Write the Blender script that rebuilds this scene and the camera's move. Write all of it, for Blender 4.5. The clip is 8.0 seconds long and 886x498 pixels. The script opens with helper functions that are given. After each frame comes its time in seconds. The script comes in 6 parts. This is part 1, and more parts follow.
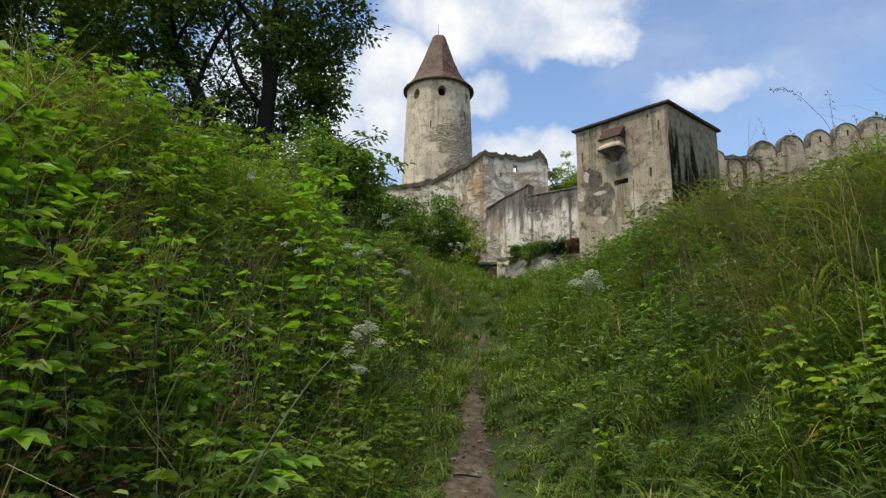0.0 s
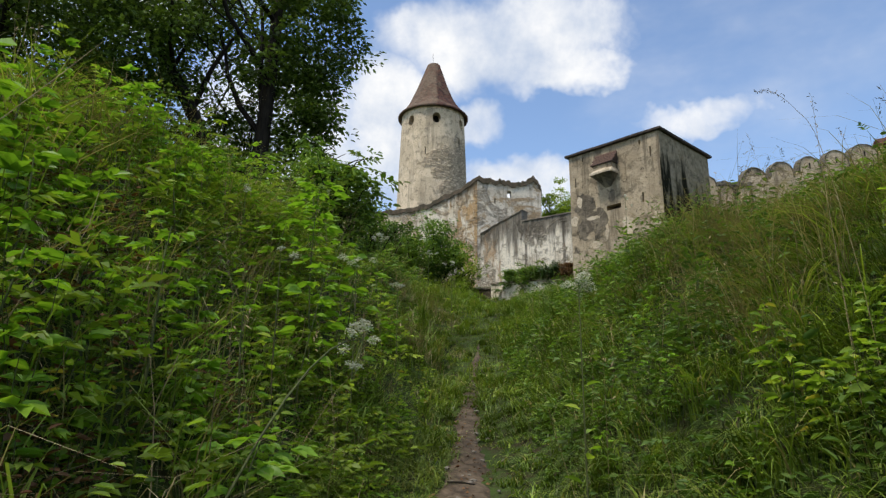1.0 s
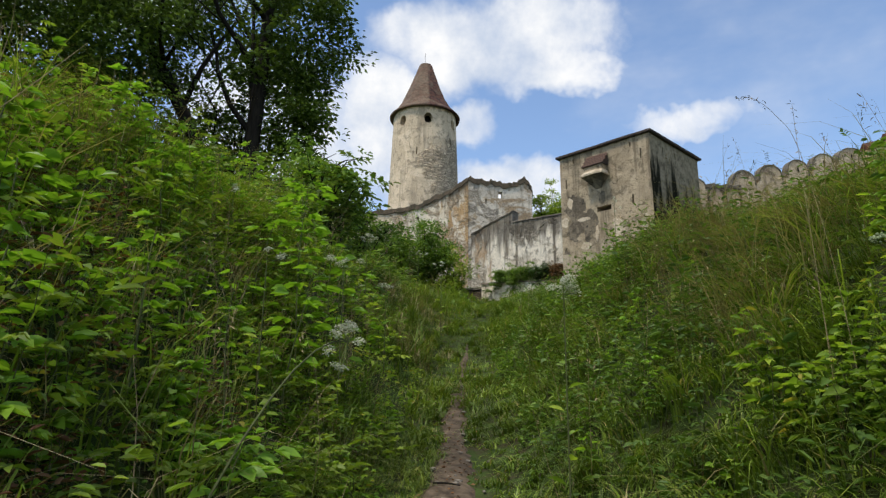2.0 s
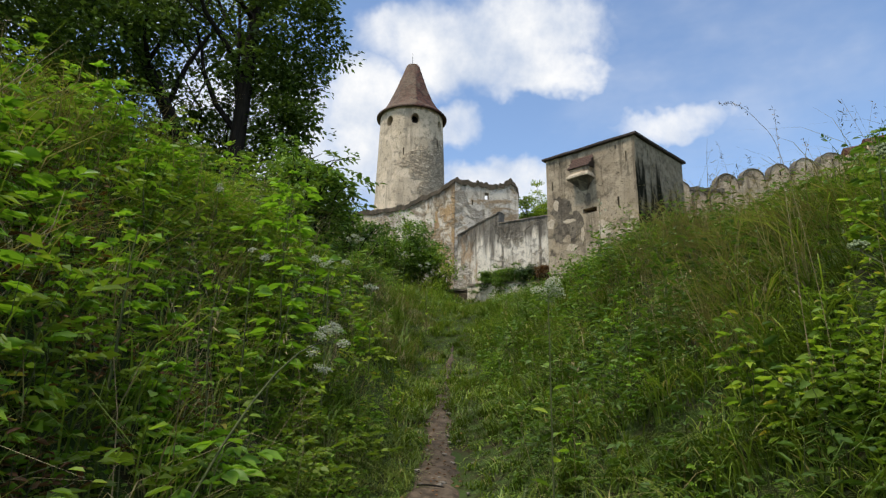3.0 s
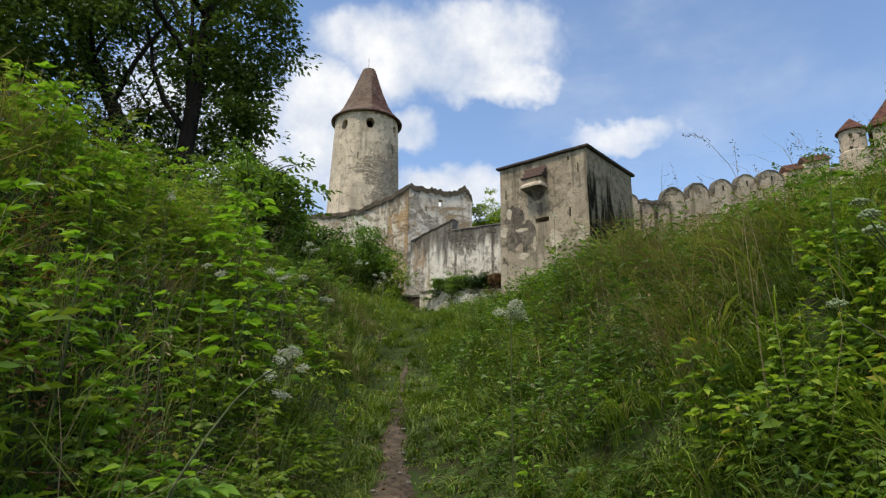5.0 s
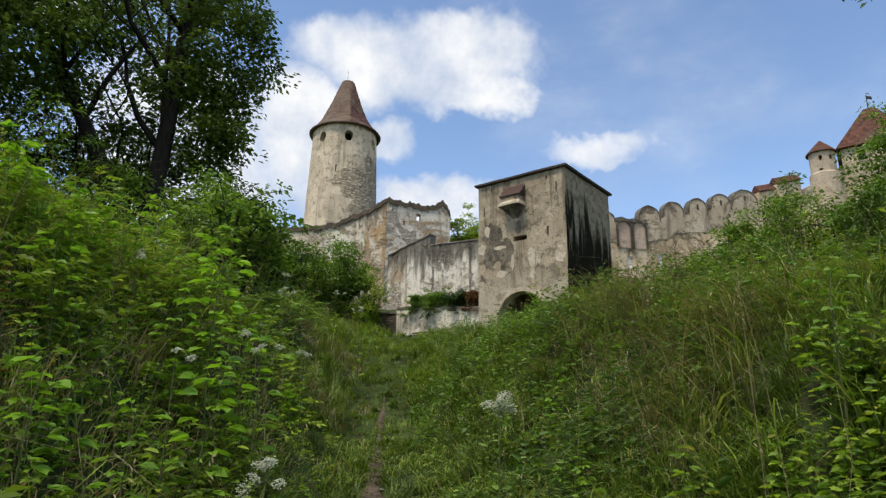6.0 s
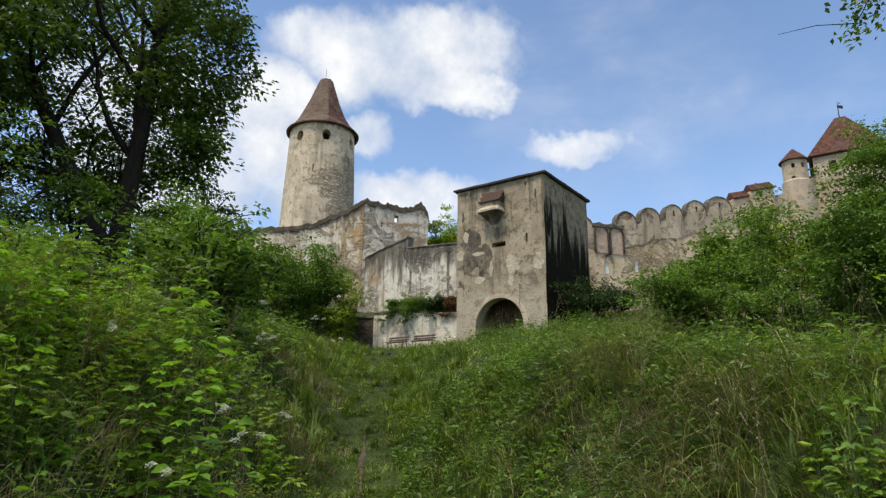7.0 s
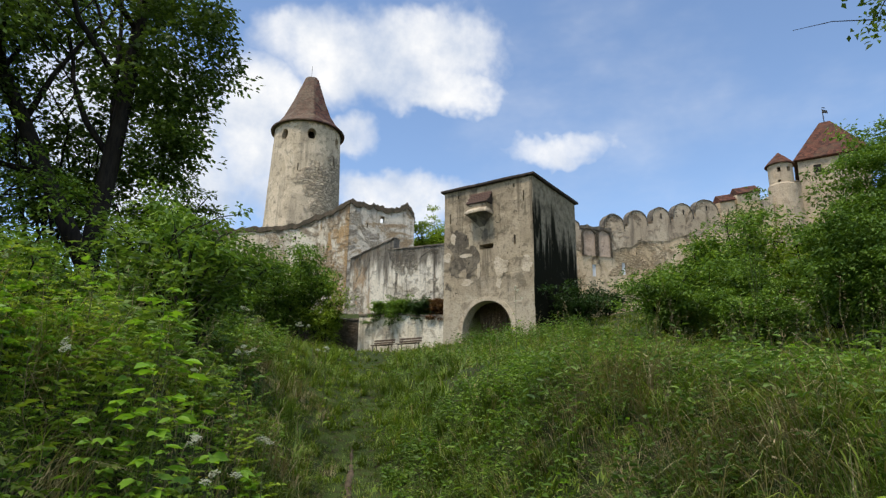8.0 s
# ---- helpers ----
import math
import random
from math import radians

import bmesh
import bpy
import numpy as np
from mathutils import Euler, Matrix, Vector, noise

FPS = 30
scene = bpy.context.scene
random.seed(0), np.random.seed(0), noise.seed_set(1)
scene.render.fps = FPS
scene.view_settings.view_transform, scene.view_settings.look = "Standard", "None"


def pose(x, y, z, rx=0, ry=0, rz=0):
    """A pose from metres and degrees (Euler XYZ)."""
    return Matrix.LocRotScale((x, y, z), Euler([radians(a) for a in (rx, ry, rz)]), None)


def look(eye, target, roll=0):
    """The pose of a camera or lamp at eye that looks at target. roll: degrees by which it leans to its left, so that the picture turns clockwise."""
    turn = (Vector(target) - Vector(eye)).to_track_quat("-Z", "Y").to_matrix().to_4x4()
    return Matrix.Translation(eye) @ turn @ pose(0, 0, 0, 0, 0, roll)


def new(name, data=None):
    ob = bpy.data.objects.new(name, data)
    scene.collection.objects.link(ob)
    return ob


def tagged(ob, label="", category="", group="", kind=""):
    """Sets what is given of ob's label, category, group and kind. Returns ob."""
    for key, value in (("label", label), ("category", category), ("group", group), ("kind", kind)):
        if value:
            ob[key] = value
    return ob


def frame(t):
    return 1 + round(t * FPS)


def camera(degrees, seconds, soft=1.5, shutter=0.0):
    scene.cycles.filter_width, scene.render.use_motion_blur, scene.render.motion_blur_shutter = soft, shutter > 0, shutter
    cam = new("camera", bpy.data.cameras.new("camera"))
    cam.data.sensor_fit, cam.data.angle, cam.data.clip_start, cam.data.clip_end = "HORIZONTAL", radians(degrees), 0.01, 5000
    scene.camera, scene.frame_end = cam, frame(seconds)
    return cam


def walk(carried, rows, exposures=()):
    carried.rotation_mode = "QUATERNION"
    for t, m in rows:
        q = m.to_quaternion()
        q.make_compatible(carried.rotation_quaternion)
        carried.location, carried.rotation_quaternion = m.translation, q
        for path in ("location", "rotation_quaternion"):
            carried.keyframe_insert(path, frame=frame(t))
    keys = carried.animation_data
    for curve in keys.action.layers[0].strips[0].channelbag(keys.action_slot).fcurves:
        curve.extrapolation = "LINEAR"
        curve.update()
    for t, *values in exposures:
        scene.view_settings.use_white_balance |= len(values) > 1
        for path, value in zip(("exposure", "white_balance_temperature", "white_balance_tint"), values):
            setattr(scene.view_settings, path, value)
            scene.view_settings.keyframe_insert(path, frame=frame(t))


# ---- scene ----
# camera: handheld on the path, turning right, then lifted and carried forward
cam = camera(70.5, 8.0, soft=1.3)
PATH = [
    (0.0, (-0.008, 0.472, 1.727), (-0.021, 2.432, 2.123), 0.5),
    (0.5, (-0.014, 0.470, 1.588), (-0.020, 2.416, 2.050), 0.5),
    (1.0, (-0.008, 0.453, 1.571), (-0.003, 2.395, 2.050), 0.5),
    (1.5, (0.010, 0.430, 1.573), (0.027, 2.372, 2.052), 0.6),
    (3.0, (0.028, 0.427, 1.585), (0.105, 2.365, 2.067), 0.7),
    (3.5, (-0.006, 0.476, 1.586), (0.097, 2.414, 2.070), 0.7),
    (4.0, (0.014, 0.450, 1.607), (0.150, 2.385, 2.094), 0.6),
    (5.5, (-0.071, 0.462, 1.862), (0.198, 2.375, 2.379), 0.8),
    (6.0, (-0.095, 0.518, 2.183), (0.204, 2.422, 2.716), 0.8),
    (6.5, (-0.159, 0.498, 2.555), (0.174, 2.398, 3.081), 0.8),
    (7.0, (-0.214, 0.595, 2.865), (0.159, 2.489, 3.387), 0.8),
    (7.5, (-0.193, 0.866, 2.961), (0.212, 2.756, 3.475), 0.8),
    (8.0, (-0.236, 1.184, 3.087), (0.184, 3.068, 3.612), 0.8),
]
walk(cam, [(t, look(eye, target, roll)) for t, eye, target, roll in PATH], exposures=[(0.0, 0.15), (8.0, 0.15)])

rng = np.random.default_rng(7)


# ---------- world: blue sky with broken cloud, sun veiled ----------
SUN_TO = Vector((-0.40, -0.29, 0.98)).normalized()
world = bpy.data.worlds.new("world")
scene.world = world
world.use_nodes = True


class Nodes:
    """Short hand for building node trees."""

    def __init__(self, tree):
        self.tree = tree

    def add(self, kind, **values):
        n = self.tree.nodes.new(kind)
        for k, val in values.items():
            if k == "inp":
                for key, x in val.items():
                    if isinstance(x, bpy.types.NodeSocket):
                        self.tree.links.new(x, n.inputs[key])
                    else:
                        n.inputs[key].default_value = x
            else:
                setattr(n, k, val)
        return n

    def math(self, op, a, b=0.0, clamp=False):
        return self.add("ShaderNodeMath", operation=op, use_clamp=clamp, inp={0: a, 1: b}).outputs[0]

    def noise(self, vec, scale, detail=4.0, rough=0.55, dist=0.0):
        return self.add("ShaderNodeTexNoise", inp={"Vector": vec, "Scale": scale, "Detail": detail, "Roughness": rough, "Distortion": dist}).outputs["Fac"]

    def ramp(self, fac, *stops):
        n = self.add("ShaderNodeValToRGB", inp={"Fac": fac})
        els = n.color_ramp.elements
        while len(els) < len(stops):
            els.new(0.5)
        for e, (p, c) in zip(els, stops):
            e.position = p
            e.color = (*c, 1) if len(c) == 3 else c
        return n.outputs["Color"]

    def step(self, fac, lo, hi):
        return self.add("ShaderNodeMapRange", interpolation_type="SMOOTHSTEP", inp={0: fac, 1: lo, 2: hi, 3: 0.0, 4: 1.0}).outputs[0]

    def mix(self, fac, a, b, blend="MIX"):
        n = self.add("ShaderNodeMix", data_type="RGBA", blend_type=blend)
        for key, x in ((0, fac), (6, a), (7, b)):
            if isinstance(x, bpy.types.NodeSocket):
                self.tree.links.new(x, n.inputs[key])
            else:
                n.inputs[key].default_value = x if key == 0 else (*x, 1)
        return n.outputs[2]

    def scaled(self, vec, s, loc=(0, 0, 0)):
        return self.add("ShaderNodeMapping", inp={"Vector": vec, "Scale": s, "Location": loc}).outputs[0]


# clouds: direction (azimuth from +y to +x, elevation, degrees) and their half widths
CLOUDS = [(7.8, 32.0, 10.5, 4.8, 1.0), (13.2, 28.8, 5.6, 2.5, 0.95), (-1.0, 32.0, 5.5, 2.6, 0.7), (-5.8, 25.0, 5.2, 6.5, 1.0), (-2.0, 20.5, 5.0, 4.0, 0.85), (23.6, 23.9, 5.6, 2.1, 0.85),
          (5.2, 24.9, 2.8, 2.0, 0.72), (7.5, 19.8, 6.0, 2.2, 0.85), (13.0, 18.6, 5.0, 2.2, 0.7), (-14.0, 21.0, 10.0, 9.0, 0.9), (4.0, 44.0, 10.0, 4.0, 0.6),
          (-40.0, 40.0, 20.0, 14.0, 0.9), (100.0, 45.0, 30.0, 16.0, 0.9), (170.0, 40.0, 40.0, 18.0, 0.9), (-110.0, 45.0, 40.0, 20.0, 1.0), (150.0, 75.0, 40.0, 10.0, 0.9)]
w = Nodes(world.node_tree)
world.node_tree.nodes.clear()
way = w.add("ShaderNodeTexCoord").outputs["Generated"]
sky = w.add("ShaderNodeTexSky", sky_type="NISHITA", sun_disc=False, sun_elevation=math.asin(SUN_TO.z),
            sun_rotation=math.atan2(SUN_TO.x, SUN_TO.y), air_density=1.0, dust_density=0.5, ozone_density=1.6, altitude=400)
warp = w.add("ShaderNodeTexNoise", inp={"Vector": way, "Scale": 5.0, "Detail": 5.0, "Roughness": 0.6})
warped = w.add("ShaderNodeVectorMath", operation="ADD", inp={0: way, 1: w.add("ShaderNodeVectorMath", operation="MULTIPLY_ADD", inp={0: warp.outputs["Color"], 1: (0.16, 0.16, 0.16), 2: (-0.08, -0.08, -0.08)}).outputs[0]}).outputs[0]
cover = None
for az, el, hw, hh, k in CLOUDS:
    a, e = radians(az), radians(el)
    fwd = Vector((math.sin(a) * math.cos(e), math.cos(a) * math.cos(e), math.sin(e)))
    rt = Vector((math.cos(a), -math.sin(a), 0))
    up = rt.cross(fwd)
    dx = w.math("MULTIPLY", w.add("ShaderNodeVectorMath", operation="DOT_PRODUCT", inp={0: warped, 1: rt}).outputs["Value"], 1 / math.sin(radians(hw)))
    dy = w.math("MULTIPLY", w.add("ShaderNodeVectorMath", operation="DOT_PRODUCT", inp={0: warped, 1: up}).outputs["Value"], 1 / math.sin(radians(hh)))
    df = w.add("ShaderNodeVectorMath", operation="DOT_PRODUCT", inp={0: way, 1: fwd}).outputs["Value"]
    r2 = w.math("ADD", w.math("MULTIPLY", dx, dx), w.math("MULTIPLY", dy, dy))
    blob = w.math("MULTIPLY", w.math("SUBTRACT", 1.0, w.step(r2, 0.1, 1.6)), w.math("MULTIPLY", w.step(df, 0.0, 0.3), k))
    cover = blob if cover is None else w.math("MAXIMUM", cover, blob)
fluff = w.noise(way, 7.0, 7.0, 0.6, 0.3)
dens = w.step(w.math("ADD", cover, w.math("MULTIPLY", w.math("SUBTRACT", fluff, 0.5), 1.3)), 0.16, 0.98)
veil = w.math("MULTIPLY", w.step(w.noise(w.scaled(way, (1, 1, 2.2)), 3.0, 5.0, 0.6), 0.42, 0.85), 0.3)
dens = w.math("MAXIMUM", dens, veil)
shade = w.noise(way, 9.0, 5.0, 0.6)
SKY = 0.195
WHITE = 0.92
white = w.ramp(shade, (0.34, (0.58, 0.66, 0.80)), (0.64, (1.0, 1.0, 1.0)))
bg_sky = w.add("ShaderNodeBackground", inp={"Color": sky.outputs[0], "Strength": SKY})
bg_cloud = w.add("ShaderNodeBackground", inp={"Color": white, "Strength": WHITE})
mixed = w.add("ShaderNodeMixShader", inp={0: dens, 1: bg_sky.outputs[0], 2: bg_cloud.outputs[0]})
w.add("ShaderNodeOutputWorld", inp={0: mixed.outputs[0]})

sun = new("sun", bpy.data.lights.new("sun", "SUN"))
sun.data.energy, sun.data.angle, sun.data.color = 3.1, radians(10), (1.0, 0.93, 0.80)
sun.matrix_world = look((0, 0, 60), Vector((0, 0, 60)) - SUN_TO)


# ---------- materials ----------
def material(name, rough=0.9):
    m = bpy.data.materials.new(name)
    m.use_nodes = True
    n = Nodes(m.node_tree)
    b = m.node_tree.nodes["Principled BSDF"]
    b.inputs["Roughness"].default_value = rough
    b.inputs["Specular IOR Level"].default_value = 0.25
    return m, n, b


def bump(n, b, height, strength=0.5, distance=0.03):
    n.tree.links.new(n.add("ShaderNodeBump", inp={"Height": height, "Strength": strength, "Distance": distance}).outputs[0], b.inputs["Normal"])


def plaster(name, base, dark, pale, streak=0.5, rubble=0.0, ochre=None, stone=2.6, blotch=0.35, zband=None, crest=None, wash=None, blots=None, lean=None, shown=0.75):
    """Old lime plaster with stains, running streaks and, where it has fallen, rubble stone."""
    m, n, b = material(name, 0.93)
    p = n.add("ShaderNodeTexCoord").outputs["Object"]
    big = n.noise(p, blotch, 6.0, 0.65, 0.6)
    mid = n.noise(p, 1.5, 9.0, 0.68, 0.4)
    fine = n.noise(p, 8.0, 8.0, 0.72)
    col = n.mix(n.step(big, 0.44, 0.56), base, pale)
    col = n.mix(n.math("MULTIPLY", n.step(mid, 0.51, 0.62), 0.6), col, dark)
    run = n.noise(n.scaled(p, (1.5, 1.5, 0.12)), 1.0, 6.0, 0.65)
    col = n.mix(n.math("MULTIPLY", n.step(run, 0.51, 0.66), streak), col, dark)
    if wash:
        z = n.add("ShaderNodeSeparateXYZ", inp={0: p}).outputs[2]
        low = n.math("SUBTRACT", 1.0, n.step(n.math("ADD", z, n.math("MULTIPLY", n.math("SUBTRACT", n.noise(p, 0.7, 6.0, 0.7, 0.5), 0.5), 7.0)), wash[0], wash[1]))
        col = n.mix(n.math("MULTIPLY", low, n.math("SUBTRACT", 1.0, n.math("MULTIPLY", n.step(mid, 0.5, 0.62), 0.5))), col, wash[2])
    if blots:
        where = n.noise(n.scaled(p, blots[1]), 1.0, 7.0, 0.7, 0.7)
        if lean:
            where = n.math("ADD", where, n.math("MULTIPLY", n.math("SUBTRACT", n.add("ShaderNodeSeparateXYZ", inp={0: p}).outputs[0], lean[0]), lean[1]))
        col = n.mix(n.math("MULTIPLY", n.step(where, 0.5, 0.6), 0.9), col, n.mix(n.step(fine, 0.42, 0.6), blots[0], tuple(x * 0.62 for x in blots[0])))
    height = n.math("ADD", n.math("MULTIPLY", fine, 0.4), mid)
    if rubble or zband:
        shift = n.add("ShaderNodeTexNoise", inp={"Vector": p, "Scale": 2.2, "Detail": 4.0}).outputs["Color"]
        q = n.add("ShaderNodeVectorMath", operation="MULTIPLY_ADD", inp={0: shift, 1: (0.5, 0.5, 0.35), 2: n.scaled(p, (1, 1, 2.8))}).outputs[0]
        cells = n.add("ShaderNodeTexVoronoi", feature="DISTANCE_TO_EDGE", inp={"Vector": q, "Scale": stone * 1.7, "Randomness": 1.0})
        tint = n.add("ShaderNodeTexVoronoi", inp={"Vector": q, "Scale": stone * 1.7, "Randomness": 1.0}).outputs["Color"]
        joint = n.step(n.math("ADD", cells.outputs["Distance"], n.math("MULTIPLY", n.math("SUBTRACT", fine, 0.5), 0.22)), 0.0, 0.14)
        grey = n.ramp(n.add("ShaderNodeSeparateColor", inp={0: tint}).outputs[0], (0.0, tuple(x * 0.6 for x in base)), (0.5, base if ochre is None else ochre), (1.0, pale))
        stonecol = n.mix(joint, tuple(0.65 * x + 0.3 * y for x, y in zip(dark, base)), grey)
        mask = n.step(n.noise(p, 0.28, 6.0, 0.7, 0.8), 0.62 - rubble, 0.68 - rubble)
        if zband:
            z = n.add("ShaderNodeSeparateXYZ", inp={0: p}).outputs[2]
            lo, hi = zband
            near = n.math("SUBTRACT", 1.0, n.math("MULTIPLY", n.math("ABSOLUTE", n.math("SUBTRACT", z, (lo + hi) / 2)), 2 / (hi - lo)))
            if lean and not blots:
                near = n.math("ADD", near, n.math("MULTIPLY", n.math("SUBTRACT", n.add("ShaderNodeSeparateXYZ", inp={0: p}).outputs[0], lean[0]), lean[1]))
            mask = n.math("MAXIMUM", mask, n.step(n.math("ADD", near, n.math("MULTIPLY", n.math("SUBTRACT", n.noise(p, 0.22, 4.0, 0.6), 0.5), 3.2)), 0.25, 0.55))
        col = n.mix(n.math("MULTIPLY", mask, shown), col, stonecol)
        height = n.math("ADD", height, n.math("MULTIPLY", n.math("MULTIPLY", mask, joint), 1.4))
    if crest:
        z = n.add("ShaderNodeSeparateXYZ", inp={0: p}).outputs[2]
        drip = n.noise(n.scaled(p, (1.0, 1.0, 0.14)), 1.3, 6.0, 0.65)
        soot = n.step(n.math("ADD", n.math("MULTIPLY", n.math("SUBTRACT", z, crest[0]), 1 / (crest[1] - crest[0])), n.math("MULTIPLY", n.math("SUBTRACT", drip, 0.5), 2.6)), 0.3, 0.95)
        col = n.mix(n.math("MULTIPLY", soot, 0.78), col, tuple(x * 0.6 for x in dark))
    col = n.mix(n.math("MULTIPLY", n.step(fine, 0.52, 0.64), 0.45), col, dark)
    pits = n.noise(p, 3.4, 3.0, 0.5, 1.2)
    col = n.mix(n.math("MULTIPLY", n.step(pits, 0.68, 0.72), 0.8), col, tuple(x * 0.45 for x in dark))
    n.tree.links.new(col, b.inputs["Base Color"])
    bump(n, b, height, 1.0, 0.11)
    return m


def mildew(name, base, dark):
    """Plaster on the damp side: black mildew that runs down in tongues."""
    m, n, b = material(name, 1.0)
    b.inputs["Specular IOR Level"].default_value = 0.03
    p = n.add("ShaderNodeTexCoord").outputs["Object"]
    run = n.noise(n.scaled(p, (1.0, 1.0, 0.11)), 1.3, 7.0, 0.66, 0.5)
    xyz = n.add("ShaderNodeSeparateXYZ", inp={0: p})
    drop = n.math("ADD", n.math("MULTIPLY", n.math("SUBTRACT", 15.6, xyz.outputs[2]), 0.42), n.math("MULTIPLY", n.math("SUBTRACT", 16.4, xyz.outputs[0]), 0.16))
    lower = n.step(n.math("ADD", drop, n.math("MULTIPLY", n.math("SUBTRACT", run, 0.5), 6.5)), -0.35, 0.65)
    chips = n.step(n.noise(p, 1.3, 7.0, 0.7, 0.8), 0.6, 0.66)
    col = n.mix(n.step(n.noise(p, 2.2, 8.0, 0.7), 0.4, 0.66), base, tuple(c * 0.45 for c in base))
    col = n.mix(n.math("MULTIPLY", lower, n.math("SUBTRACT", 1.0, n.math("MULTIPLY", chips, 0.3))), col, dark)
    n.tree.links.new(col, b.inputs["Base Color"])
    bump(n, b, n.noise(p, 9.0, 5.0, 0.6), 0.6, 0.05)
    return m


def tiles(name, base, dark, moss, rows=6.0, lichen=None):
    """Weathered flat clay tiles in courses."""
    m, n, b = material(name, 0.85)
    p = n.add("ShaderNodeTexCoord").outputs["Object"]
    xyz = n.add("ShaderNodeSeparateXYZ", inp={0: p})
    course = n.math("FRACT", n.math("MULTIPLY", xyz.outputs[2], rows))
    per = n.add("ShaderNodeTexVoronoi", inp={"Vector": n.scaled(p, (1, 1, 1.0)), "Scale": rows}).outputs["Color"]
    r = n.add("ShaderNodeSeparateColor", inp={0: per}).outputs[0]
    col = n.ramp(r, (0.0, dark), (0.6, base), (1.0, tuple(c * 1.35 for c in base)))
    col = n.mix(n.math("MULTIPLY", n.step(n.noise(p, 0.7, 6.0, 0.7), 0.48, 0.66), 0.6), col, moss)
    if lichen:
        edge = n.math("ADD", n.math("SUBTRACT", lichen, xyz.outputs[0]), n.math("MULTIPLY", n.math("SUBTRACT", n.noise(p, 1.2, 7.0, 0.7), 0.5), 1.2))
        spots = n.step(n.noise(p, 1.7, 7.0, 0.72), 0.38, 0.66)
        col = n.mix(n.math("MULTIPLY", n.step(edge, -0.25, 0.25), n.math("ADD", 0.25, n.math("MULTIPLY", spots, 0.55))), col, moss)
    col = n.mix(n.math("MULTIPLY", n.math("SUBTRACT", 1.0, n.step(course, 0.0, 0.2)), 0.5), col, tuple(c * 0.35 for c in dark))
    n.tree.links.new(col, b.inputs["Base Color"])
    bump(n, b, n.math("ADD", course, n.math("MULTIPLY", r, 0.5)), 0.6, 0.04)
    return m


def plain(name, base, dark, scale=6.0, rough=0.85, stretch=(1, 1, 1), relief=0.4):
    m, n, b = material(name, rough)
    p = n.scaled(n.add("ShaderNodeTexCoord").outputs["Object"], stretch)
    a = n.noise(p, scale, 6.0, 0.65, 0.4)
    c = n.noise(p, scale * 0.17, 4.0, 0.6)
    col = n.mix(n.step(a, 0.35, 0.68), base, dark)
    col = n.mix(n.math("MULTIPLY", n.step(c, 0.45, 0.7), 0.5), col, tuple(x * 0.7 for x in dark))
    n.tree.links.new(col, b.inputs["Base Color"])
    bump(n, b, a, relief, 0.02)
    return m


def leafy(name, low, mid, high, trans=0.32, rough=0.55, patch=0.5, straw=None):
    """Leaves and blades: each island its own tint, darker clumps of tint in space, which on grass stand in for clump
    shadows, and light let through.
    """
    m, n, b = material(name, rough)
    b.inputs["Specular IOR Level"].default_value = 0.3
    rnd = n.add("ShaderNodeNewGeometry").outputs["Random Per Island"]
    p = n.add("ShaderNodeTexCoord").outputs["Object"]
    stops = [(0.0, low), (0.5, mid), (0.93, high)]
    if straw:
        stops += [(0.94, straw)]
    col = n.ramp(rnd, *stops)
    col = n.mix(n.math("MULTIPLY", n.step(n.noise(p, patch, 4.0, 0.6), 0.42, 0.62), 0.75), col, tuple(a * 0.9 for a in low))
    n.tree.links.new(col, b.inputs["Base Color"])
    t = n.add("ShaderNodeBsdfTranslucent", inp={"Color": n.mix(1.0, col, (1.25, 1.3, 0.55), "MULTIPLY")})
    out = m.node_tree.nodes["Material Output"]
    n.tree.links.new(n.add("ShaderNodeMixShader", inp={0: trans, 1: b.outputs[0], 2: t.outputs[0]}).outputs[0], out.inputs[0])
    return m


M_GATE = plaster("gate_plaster", (0.315, 0.250, 0.170), (0.085, 0.068, 0.046), (0.425, 0.340, 0.235), 0.75, wash=(9.0, 12.5, (0.47, 0.40, 0.30)))
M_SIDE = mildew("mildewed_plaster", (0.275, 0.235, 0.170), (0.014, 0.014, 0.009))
M_TOWER = plaster("tower_plaster", (0.530, 0.430, 0.305), (0.145, 0.120, 0.090), (0.665, 0.545, 0.395), 0.45, rubble=0.0, zband=(25.5, 33.2), stone=1.0, lean=(-0.8, 0.22), shown=0.85)
M_RUIN = plaster("ruin_plaster", (0.510, 0.450, 0.370), (0.125, 0.105, 0.078), (0.650, 0.585, 0.490), 0.55, rubble=0.10, crest=(23.0, 25.3), blots=((0.33, 0.23, 0.13), (0.35, 0.35, 0.6)), stone=1.8)
M_OCHRE = plaster("ochre_rubble", (0.580, 0.485, 0.355), (0.190, 0.135, 0.088), (0.690, 0.615, 0.495), 0.55, rubble=0.12, stone=1.5, ochre=(0.50, 0.34, 0.19), crest=(20.8, 24.2), blots=((0.47, 0.29, 0.13), (0.8, 0.8, 0.3)), lean=(1.7, 0.045), shown=0.7)
M_CURTAIN = plaster("curtain_plaster", (0.570, 0.500, 0.395), (0.095, 0.080, 0.062), (0.740, 0.665, 0.545), 0.85, rubble=0.10, stone=1.7, crest=(14.9, 17.6), blots=((0.42, 0.28, 0.16), (0.5, 0.5, 0.16)), lean=(6.2, -0.03), shown=0.85)
M_LOW = plaster("retaining_plaster", (0.690, 0.610, 0.480), (0.250, 0.205, 0.145), (0.790, 0.720, 0.600), 0.6, rubble=0.05, stone=2.2)
M_MERLON = plaster("battlement_plaster", (0.445, 0.350, 0.250), (0.130, 0.100, 0.075), (0.555, 0.450, 0.330), 0.65, rubble=0.05)
